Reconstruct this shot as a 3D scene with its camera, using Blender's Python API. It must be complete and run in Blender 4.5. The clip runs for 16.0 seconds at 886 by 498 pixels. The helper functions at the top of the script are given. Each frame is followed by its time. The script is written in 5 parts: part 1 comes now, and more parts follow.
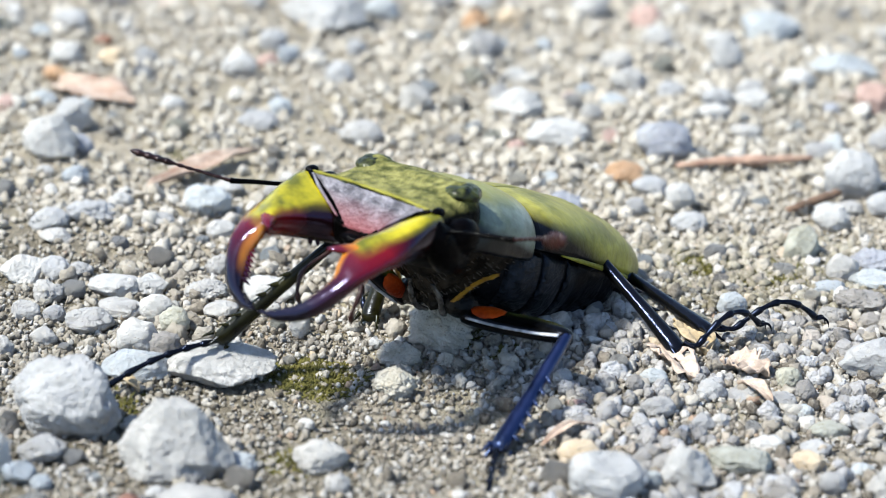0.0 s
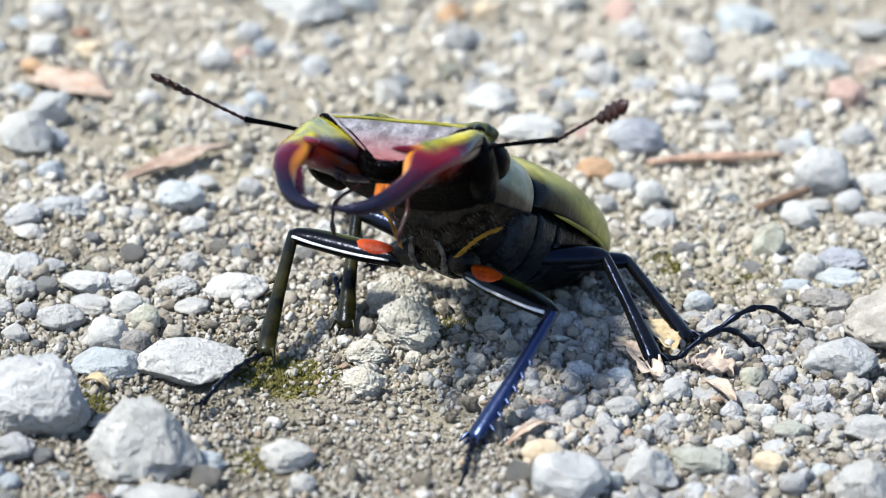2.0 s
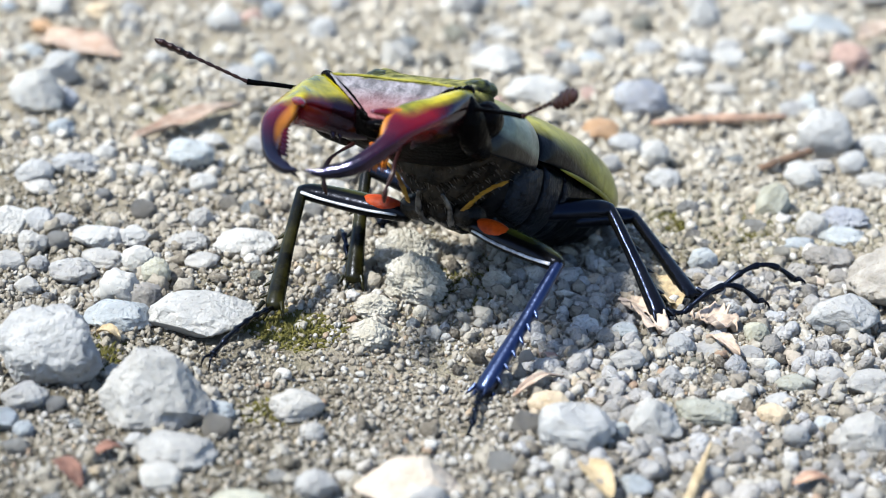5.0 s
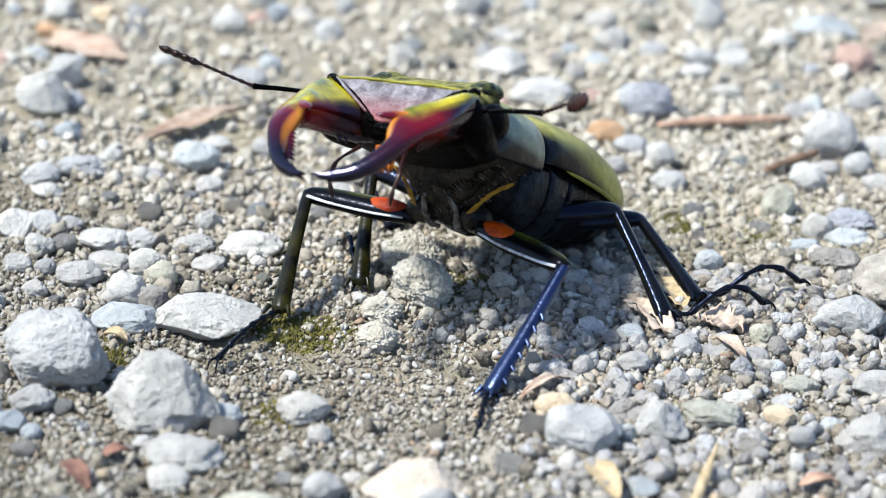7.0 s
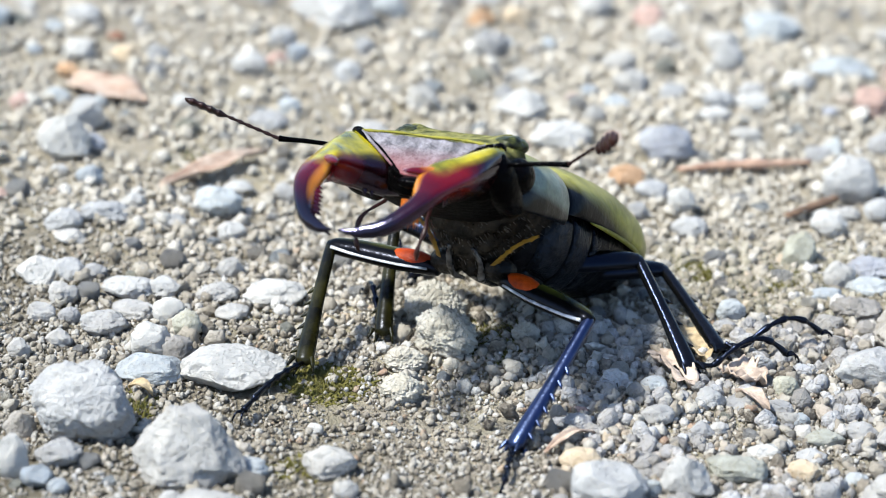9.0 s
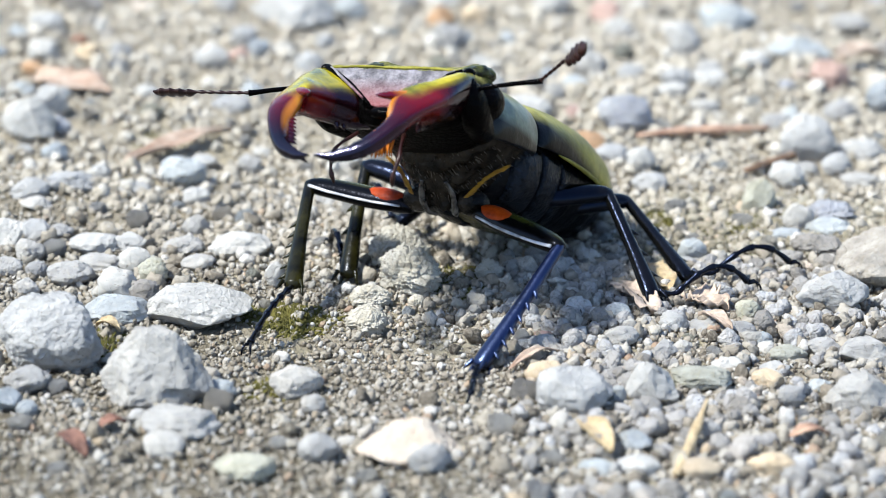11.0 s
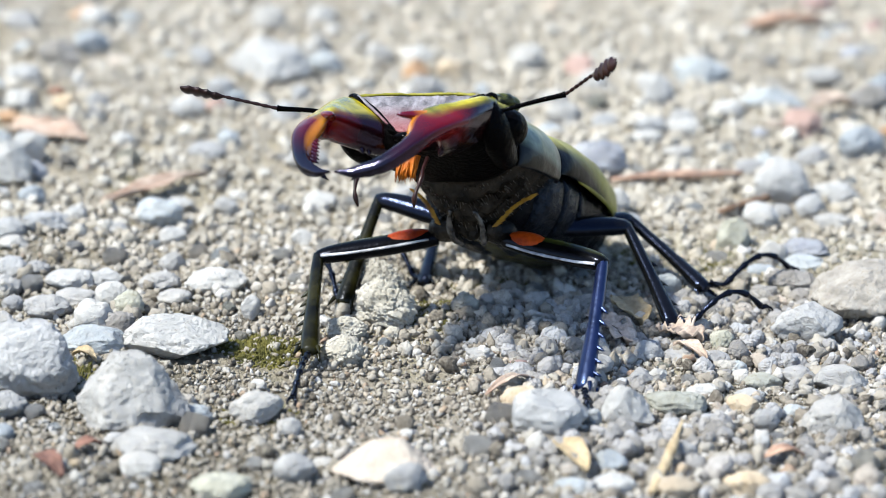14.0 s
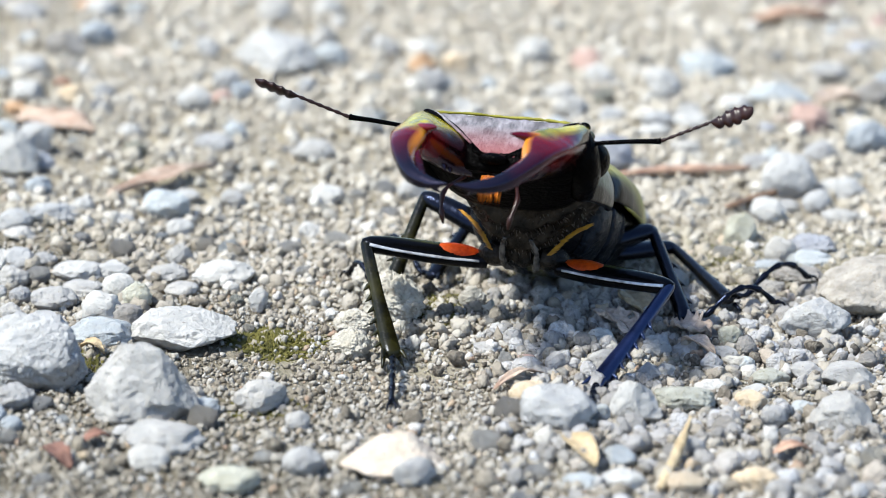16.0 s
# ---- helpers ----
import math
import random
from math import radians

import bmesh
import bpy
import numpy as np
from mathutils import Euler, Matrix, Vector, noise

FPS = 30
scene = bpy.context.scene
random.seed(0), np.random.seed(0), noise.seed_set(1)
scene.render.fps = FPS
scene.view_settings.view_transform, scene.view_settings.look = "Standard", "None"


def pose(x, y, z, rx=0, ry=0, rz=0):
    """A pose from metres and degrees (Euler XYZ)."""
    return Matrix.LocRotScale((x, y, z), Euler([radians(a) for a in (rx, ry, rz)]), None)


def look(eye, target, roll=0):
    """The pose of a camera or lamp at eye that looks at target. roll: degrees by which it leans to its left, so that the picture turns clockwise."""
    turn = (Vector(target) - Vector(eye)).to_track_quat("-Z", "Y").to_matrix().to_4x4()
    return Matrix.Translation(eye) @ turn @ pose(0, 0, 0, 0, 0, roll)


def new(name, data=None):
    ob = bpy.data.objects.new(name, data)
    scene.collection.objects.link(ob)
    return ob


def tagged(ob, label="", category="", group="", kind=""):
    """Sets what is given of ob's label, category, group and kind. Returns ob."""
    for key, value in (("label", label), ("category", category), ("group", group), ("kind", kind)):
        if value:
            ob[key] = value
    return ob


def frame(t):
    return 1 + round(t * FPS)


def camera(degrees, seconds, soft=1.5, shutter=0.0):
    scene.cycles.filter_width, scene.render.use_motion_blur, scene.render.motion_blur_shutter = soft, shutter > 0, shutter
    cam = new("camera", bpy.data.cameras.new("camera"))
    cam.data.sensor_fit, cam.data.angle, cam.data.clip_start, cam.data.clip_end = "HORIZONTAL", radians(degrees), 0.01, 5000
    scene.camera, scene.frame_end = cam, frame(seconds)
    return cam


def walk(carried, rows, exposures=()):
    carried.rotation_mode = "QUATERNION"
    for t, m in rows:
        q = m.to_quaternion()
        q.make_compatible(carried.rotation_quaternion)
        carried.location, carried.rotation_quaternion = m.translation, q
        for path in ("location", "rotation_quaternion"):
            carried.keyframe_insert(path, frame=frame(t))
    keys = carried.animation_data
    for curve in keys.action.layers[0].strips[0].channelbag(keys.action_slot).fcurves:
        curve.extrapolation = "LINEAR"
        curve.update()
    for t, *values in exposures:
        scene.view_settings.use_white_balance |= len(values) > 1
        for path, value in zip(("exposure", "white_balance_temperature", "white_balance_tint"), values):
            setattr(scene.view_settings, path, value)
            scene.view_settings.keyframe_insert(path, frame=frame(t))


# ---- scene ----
# ---- camera ----
cam = camera(18.0, 16.0, 0.8)
EXPOSURE, KELVIN = 1.07, 5840.0
PATH = [
    (0.0, (-0.00000, -0.31987, 0.13756), (-0.00000, -0.10584, 0.05335), 2.056),
    (0.5, (0.00080, -0.32007, 0.13910), (0.00127, -0.10641, 0.05394), 2.224),
    (1.0, (-0.00001, -0.31894, 0.14135), (0.00085, -0.10560, 0.05540), 2.397),
    (1.5, (0.00062, -0.31869, 0.14409), (0.00144, -0.10563, 0.05747), 2.458),
    (2.0, (0.00309, -0.32163, 0.14200), (0.00364, -0.10844, 0.05568), 2.306),
    (2.5, (0.00367, -0.32262, 0.14186), (0.00414, -0.10947, 0.05543), 2.228),
    (3.0, (0.00409, -0.32388, 0.14150), (0.00468, -0.11084, 0.05480), 2.340),
    (3.5, (0.00277, -0.32449, 0.14186), (0.00372, -0.11161, 0.05479), 2.614),
    (4.0, (0.00248, -0.32470, 0.14080), (0.00347, -0.11195, 0.05342), 2.589),
    (4.2, (0.00270, -0.32696, 0.13985), (0.00347, -0.11435, 0.05212), 2.610),
    (4.8, (0.00230, -0.32661, 0.14039), (0.00300, -0.11403, 0.05258), 2.591),
    (5.6, (0.00178, -0.32616, 0.14109), (0.00238, -0.11362, 0.05318), 2.566),
    (6.5, (0.00117, -0.32562, 0.14192), (0.00166, -0.11313, 0.05389), 2.537),
    (7.0, (0.00182, -0.32703, 0.14106), (0.00221, -0.11446, 0.05324), 2.450),
    (7.5, (0.00121, -0.32709, 0.14107), (0.00160, -0.11443, 0.05346), 2.417),
    (8.0, (-0.00010, -0.32515, 0.14410), (0.00030, -0.11260, 0.05623), 2.600),
    (8.5, (-0.00127, -0.32433, 0.14660), (-0.00090, -0.11178, 0.05873), 2.706),
    (9.0, (-0.00129, -0.32536, 0.14643), (-0.00101, -0.11263, 0.05899), 2.597),
    (9.5, (0.00024, -0.32739, 0.14496), (0.00011, -0.11444, 0.05807), 2.422),
    (10.0, (-0.00050, -0.32907, 0.14245), (-0.00063, -0.11575, 0.05645), 2.179),
    (10.2, (0.00115, -0.33463, 0.13539), (0.00073, -0.12073, 0.05086), 1.725),
    (10.6, (0.00132, -0.33696, 0.12743), (0.00216, -0.12117, 0.04829), 1.296),
    (11.1, (0.00146, -0.33895, 0.12065), (0.00338, -0.12154, 0.04609), 0.929),
    (11.6, (0.00156, -0.34039, 0.11573), (0.00427, -0.12181, 0.04450), 0.664),
    (12.0, (0.00162, -0.34118, 0.11304), (0.00475, -0.12195, 0.04363), 0.519),
    (12.3, (0.00164, -0.34149, 0.11199), (0.00494, -0.12201, 0.04329), 0.462),
    (12.5, (0.00135, -0.34100, 0.11303), (0.00527, -0.12117, 0.04552), 0.802),
    (13.0, (0.00039, -0.34073, 0.11375), (0.00466, -0.12093, 0.04612), 1.134),
    (13.5, (0.00057, -0.34220, 0.11351), (0.00458, -0.12229, 0.04623), 1.087),
    (14.0, (0.00149, -0.34269, 0.11341), (0.00515, -0.12269, 0.04645), 1.056),
    (14.5, (0.00185, -0.34309, 0.11334), (0.00531, -0.12301, 0.04660), 1.123),
    (15.0, (0.00182, -0.34242, 0.11395), (0.00508, -0.12241, 0.04698), 1.300),
    (15.5, (0.00089, -0.34241, 0.11375), (0.00428, -0.12251, 0.04643), 1.391),
    (16.0, (0.00020, -0.34238, 0.11374), (0.00404, -0.12260, 0.04603), 1.382),
]
walk(cam, [(t, look(eye, target, roll)) for t, eye, target, roll in PATH], [(0.0, EXPOSURE, KELVIN, 7.5), (16.0, EXPOSURE, KELVIN, 7.5)])
cam.data.dof.use_dof = True
cam.data.dof.focus_distance = 0.345
cam.data.dof.aperture_fstop = 25.0

# sky and a hazy sun that stands to one side
SUN_AZ, SUN_EL = radians(-112), radians(55)
world = bpy.data.worlds.new("sky")
scene.world = world
world.use_nodes = True
wn = world.node_tree
sky = wn.nodes.new("ShaderNodeTexSky")
sky.sky_type = "NISHITA"
sky.sun_disc = False
sky.sun_elevation, sky.sun_rotation = SUN_EL, SUN_AZ
wn.links.new(sky.outputs[0], wn.nodes["Background"].inputs[0])
wn.nodes["Background"].inputs[1].default_value = 0.112
sun_data = bpy.data.lights.new("sun", "SUN")
sun_data.energy, sun_data.angle, sun_data.color = 4.0, radians(6), (1.0, 0.925, 0.79)
sun = new("sun", sun_data)
sun.matrix_world = look((math.sin(SUN_AZ) * math.cos(SUN_EL), math.cos(SUN_AZ) * math.cos(SUN_EL), math.sin(SUN_EL)), (0, 0, 0))


# ---- helpers for things ----
def part(name, bm, material, parent=None, label="", smooth=True):
    """Links a bmesh as one mesh object under a thing or a part."""
    me = bpy.data.meshes.new(name)
    bm.to_mesh(me)
    bm.free()
    me.materials.append(material)
    if smooth:
        me.polygons.foreach_set("use_smooth", [True] * len(me.polygons))
    ob = new(name, me)
    ob.parent = parent
    if label:
        ob["label"] = label
    return ob


def material(name):
    m = bpy.data.materials.new(name)
    m.use_nodes = True
    nt = m.node_tree
    return m, nt, nt.nodes["Principled BSDF"]


def mix(nt, fac, a, b, blend="MIX"):
    n = nt.nodes.new("ShaderNodeMix")
    n.data_type, n.blend_type = "RGBA", blend
    for socket, value in ((0, fac), (6, a), (7, b)):
        if hasattr(value, "is_linked"):
            nt.links.new(value, n.inputs[socket])
        elif socket == 0:
            n.inputs[0].default_value = value
        else:
            n.inputs[socket].default_value = (*value, 1)
    return n.outputs[2]


def noise_tex(nt, scale, detail=4.0, rough=0.55, vector=None):
    n = nt.nodes.new("ShaderNodeTexNoise")
    n.inputs["Scale"].default_value, n.inputs["Detail"].default_value, n.inputs["Roughness"].default_value = scale, detail, rough
    if vector is not None:
        nt.links.new(vector, n.inputs["Vector"])
    return n.outputs["Fac"]


def ramp(nt, fac, stops):
    n = nt.nodes.new("ShaderNodeValToRGB")
    while len(n.color_ramp.elements) < len(stops):
        n.color_ramp.elements.new(0.5)
    for e, (p, c) in zip(n.color_ramp.elements, stops):
        e.position, e.color = p, (*c, 1)
    nt.links.new(fac, n.inputs[0])
    return n.outputs[0]


def bump(nt, bsdf, height, strength, distance):
    n = nt.nodes.new("ShaderNodeBump")
    n.inputs["Strength"].default_value, n.inputs["Distance"].default_value = strength, distance
    nt.links.new(height, n.inputs["Height"])
    nt.links.new(n.outputs[0], bsdf.inputs["Normal"])


def coords(nt):
    return nt.nodes.new("ShaderNodeTexCoord").outputs["Object"]


# ---- materials of the ground ----
def stone_material(name, light, dark, warm):
    """Dusty limestone: pale crust, darker pores, soil in the hollows; each stone differs a little."""
    m, nt, b = material(name)
    pos = coords(nt)
    big = noise_tex(nt, 260, 5, 0.6, pos)
    small = noise_tex(nt, 1500, 6, 0.7, pos)
    col = mix(nt, ramp(nt, big, [(0.36, (0, 0, 0)), (0.62, (1, 1, 1))]), dark, light)
    col = mix(nt, ramp(nt, small, [(0.50, (0, 0, 0)), (0.72, (0.75, 0.75, 0.75))]), col, warm)
    stain = ramp(nt, noise_tex(nt, 620, 4, 0.65, pos), [(0.56, (0, 0, 0)), (0.70, (0.35, 0.35, 0.35))])
    col = mix(nt, stain, col, [0.62 * c for c in warm])
    pores = ramp(nt, noise_tex(nt, 2300, 3, 0.6, pos), [(0.27, (0.55, 0.52, 0.48)), (0.38, (1, 1, 1))])
    col = mix(nt, 1.0, col, pores, "MULTIPLY")
    info = nt.nodes.new("ShaderNodeObjectInfo")
    tone = ramp(nt, info.outputs["Random"], [(0.0, (0.72, 0.73, 0.76)), (0.5, (0.86, 0.855, 0.85)), (1.0, (1.0, 0.985, 0.955))])
    col = mix(nt, 1.0, col, tone, "MULTIPLY")
    nt.links.new(col, b.inputs["Base Color"])
    b.inputs["Roughness"].default_value = 0.86
    b.inputs["Specular IOR Level"].default_value = 0.3
    height = nt.nodes.new("ShaderNodeMath")
    height.operation = "ADD"
    nt.links.new(big, height.inputs[0])
    nt.links.new(small, height.inputs[1])
    bump(nt, b, height.outputs[0], 1.0, 0.0006)
    return m


STONE = {
    "white": stone_material("white_limestone", (0.65, 0.635, 0.60), (0.47, 0.465, 0.45), (0.60, 0.565, 0.50)),
    "grey": stone_material("grey_limestone", (0.57, 0.555, 0.525), (0.40, 0.39, 0.375), (0.52, 0.48, 0.405)),
    "blue": stone_material("bluish_limestone", (0.53, 0.565, 0.585), (0.38, 0.405, 0.42), (0.52, 0.505, 0.46)),
    "clay": stone_material("brownish_stone", (0.47, 0.44, 0.40), (0.28, 0.26, 0.23), (0.36, 0.315, 0.25)),
    "straw": stone_material("mossy_stone", (0.60, 0.59, 0.50), (0.37, 0.365, 0.30), (0.41, 0.38, 0.25)),
    "tan": stone_material("tan_stone", (0.76, 0.67, 0.56), (0.60, 0.49, 0.39), (0.74, 0.67, 0.56)),
    "cream": stone_material("cream_stone", (0.70, 0.59, 0.43), (0.58, 0.45, 0.30), (0.64, 0.57, 0.45)),
    "orange": stone_material("orange_stone", (0.60, 0.38, 0.21), (0.47, 0.29, 0.17), (0.58, 0.46, 0.33)),
    "pink": stone_material("pink_stone", (0.60, 0.43, 0.37), (0.48, 0.33, 0.28), (0.55, 0.45, 0.39)),
    "rust": stone_material("rust_stone", (0.36, 0.18, 0.11), (0.24, 0.11, 0.07), (0.38, 0.25, 0.17)),
    "dark": stone_material("slate_grey_stone", (0.50, 0.51, 0.54), (0.34, 0.35, 0.39), (0.42, 0.39, 0.35)),
    "clod": stone_material("crusted_soil", (0.66, 0.63, 0.56), (0.45, 0.42, 0.35), (0.52, 0.46, 0.36)),
}


def nearby(nt, pos, fac):
    """Keeps a patch to the ground round the beetle: it fades out within a hand's width or two."""
    far = nt.nodes.new("ShaderNodeVectorMath")
    far.operation = "LENGTH"
    nt.links.new(pos, far.inputs[0])
    fade = nt.nodes.new("ShaderNodeMapRange")
    fade.inputs["From Min"].default_value, fade.inputs["From Max"].default_value = 0.55, 0.25
    nt.links.new(far.outputs["Value"], fade.inputs["Value"])
    m = nt.nodes.new("ShaderNodeMath")
    m.operation = "MULTIPLY"
    nt.links.new(fac, m.inputs[0])
    nt.links.new(fade.outputs[0], m.inputs[1])
    return m.outputs[0]


def loam_mask(nt, pos):
    """Where dark loam shows instead of pale soil: the near side, with a broken border."""
    sep = nt.nodes.new("ShaderNodeSeparateXYZ")
    nt.links.new(pos, sep.inputs[0])
    m = nt.nodes.new("ShaderNodeMath")
    m.operation = "MULTIPLY_ADD"
    nt.links.new(sep.outputs["X"], m.inputs[0])
    m.inputs[1].default_value = 1.5
    nt.links.new(sep.outputs["Y"], m.inputs[2])
    n = nt.nodes.new("ShaderNodeMath")
    n.operation = "MULTIPLY_ADD"
    nt.links.new(noise_tex(nt, 70, 4, 0.6, pos), n.inputs[0])
    n.inputs[1].default_value = 0.09
    nt.links.new(m.outputs[0], n.inputs[2])
    edge = nt.nodes.new("ShaderNodeMapRange")
    edge.inputs["From Min"].default_value, edge.inputs["From Max"].default_value = 0.016, -0.024
    nt.links.new(n.outputs[0], edge.inputs["Value"])
    return nearby(nt, pos, edge.outputs[0])


def haze_mask(nt, pos):
    """Where soil and grains are lightened to pale beige: haze painted over the far side, thinning out towards the
    beetle.
    """
    sep = nt.nodes.new("ShaderNodeSeparateXYZ")
    nt.links.new(pos, sep.inputs[0])
    n = nt.nodes.new("ShaderNodeMath")
    n.operation = "MULTIPLY_ADD"
    nt.links.new(noise_tex(nt, 55, 4, 0.6, pos), n.inputs[0])
    n.inputs[1].default_value = 0.10
    nt.links.new(sep.outputs["Y"], n.inputs[2])
    edge = nt.nodes.new("ShaderNodeMapRange")
    edge.inputs["From Min"].default_value, edge.inputs["From Max"].default_value = 0.045, 0.11
    edge.inputs["To Max"].default_value = 0.55
    nt.links.new(n.outputs[0], edge.inputs["Value"])
    return nearby(nt, pos, edge.outputs[0])


def soil_material():
    m, nt, b = material("dry_soil")
    pos = coords(nt)
    big = noise_tex(nt, 45, 4, 0.6, pos)
    wide = noise_tex(nt, 2.2, 5, 0.6, pos)
    mid = noise_tex(nt, 420, 6, 0.65, pos)
    fine = noise_tex(nt, 2600, 3, 0.7, pos)
    col = ramp(nt, mid, [(0.32, (0.07, 0.055, 0.035)), (0.48, (0.28, 0.235, 0.16)), (0.72, (0.50, 0.435, 0.32))])
    col = mix(nt, ramp(nt, big, [(0.46, (0, 0, 0)), (0.62, (0.6, 0.6, 0.6))]), col, (0.36, 0.315, 0.15))
    col = mix(nt, ramp(nt, fine, [(0.55, (0, 0, 0)), (0.70, (0.6, 0.6, 0.6))]), col, (0.56, 0.52, 0.45))
    col = mix(nt, ramp(nt, wide, [(0.40, (0, 0, 0)), (0.62, (0.45, 0.45, 0.45))]), col, (0.52, 0.48, 0.41))
    col = mix(nt, haze_mask(nt, pos), col, (0.60, 0.525, 0.405))
    loam = mix(nt, mid, (0.08, 0.065, 0.04), (0.34, 0.30, 0.22))
    col = mix(nt, loam_mask(nt, pos), col, loam)
    nt.links.new(col, b.inputs["Base Color"])
    b.inputs["Roughness"].default_value = 0.95
    b.inputs["Specular IOR Level"].default_value = 0.2
    height = nt.nodes.new("ShaderNodeMath")
    height.operation = "ADD"
    nt.links.new(mid, height.inputs[0])
    nt.links.new(fine, height.inputs[1])
    bump(nt, b, height.outputs[0], 1.0, 0.0012)
    return m


def grain_material(name, stops, relief=0.0003):
    """Gravel and sand: every grain its own tone."""
    m, nt, b = material(name)
    geo = nt.nodes.new("ShaderNodeNewGeometry")
    col = ramp(nt, geo.outputs["Random Per Island"], stops)
    pos = coords(nt)
    speck = noise_tex(nt, 1900, 4, 0.65, pos)
    col = mix(nt, ramp(nt, speck, [(0.45, (0, 0, 0)), (0.70, (0.6, 0.6, 0.6))]), col, (0.37, 0.335, 0.27))
    col = mix(nt, haze_mask(nt, pos), col, (0.58, 0.525, 0.425))
    dull = nt.nodes.new("ShaderNodeMath")
    dull.operation = "MULTIPLY"
    nt.links.new(loam_mask(nt, pos), dull.inputs[0])
    dull.inputs[1].default_value = 0.25
    col = mix(nt, dull.outputs[0], col, (0.17, 0.155, 0.115))
    nt.links.new(col, b.inputs["Base Color"])
    b.inputs["Roughness"].default_value = 0.9
    b.inputs["Specular IOR Level"].default_value = 0.25
    bump(nt, b, speck, 1.0, relief * 1.6)
    return m


SOIL = soil_material()
GRAINS = grain_material("gravel_grains", [(0.0, (0.06, 0.05, 0.04)), (0.18, (0.22, 0.19, 0.15)), (0.50, (0.35, 0.315, 0.26)), (0.82, (0.44, 0.415, 0.37)), (0.95, (0.54, 0.53, 0.515)),
                                          (0.98, (0.44, 0.35, 0.24)), (1.0, (0.30, 0.20, 0.14))])
COARSE = grain_material("coarse_gravel_stones", [(0.0, (0.24, 0.225, 0.21)), (0.3, (0.36, 0.345, 0.33)), (0.7, (0.47, 0.455, 0.45)), (0.9, (0.56, 0.56, 0.57)), (1.0, (0.50, 0.41, 0.31))], 0.0007)
DARK_CRUMBS = grain_material("dark_crumbs", [(0.0, (0.04, 0.035, 0.018)), (0.4, (0.12, 0.10, 0.055)), (0.75, (0.22, 0.20, 0.13)), (1.0, (0.34, 0.32, 0.26))])
PALE = grain_material("pale_grains", [(0.0, (0.36, 0.33, 0.28)), (0.3, (0.48, 0.47, 0.44)), (0.8, (0.60, 0.62, 0.64)), (0.93, (0.58, 0.52, 0.43)), (1.0, (0.46, 0.33, 0.25))])


# ---- the ground ----
def height_at(x, y):
    """The lie of the soil: soft swells and small bumps."""
    h = 0.0016 * noise.noise((x * 28, y * 28, 3.1)) + 0.0007 * noise.noise((x * 95, y * 95, 7.7))
    return h + 0.00035 * noise.noise((x * 330, y * 330, 1.3))


def axis(lo, hi, step):
    """Grid lines: even between lo and hi, then ever wider out to the horizon."""
    xs = list(np.arange(lo, hi + step / 2, step))
    d = step
    while xs[-1] < 60:
        d *= 1.35
        xs.append(xs[-1] + d)
        xs.insert(0, xs[0] - d)
    return xs


def build_ground():
    xs, ys = axis(-0.12, 0.12, 0.0011), axis(-0.09, 0.24, 0.0013)
    verts = [(x, y, height_at(x, y) if abs(x) < 0.3 and abs(y) < 0.6 else 0.0) for y in ys for x in xs]
    n = len(xs)
    faces = [(j * n + i, j * n + i + 1, (j + 1) * n + i + 1, (j + 1) * n + i) for j in range(len(ys) - 1) for i in range(n - 1)]
    me = bpy.data.meshes.new("ground")
    me.from_pydata(verts, [], faces)
    me.materials.append(SOIL)
    me.polygons.foreach_set("use_smooth", [True] * len(me.polygons))
    return tagged(new("ground", me), "dry beige soil under loose limestone gravel", "ground", kind="structure")


build_ground()


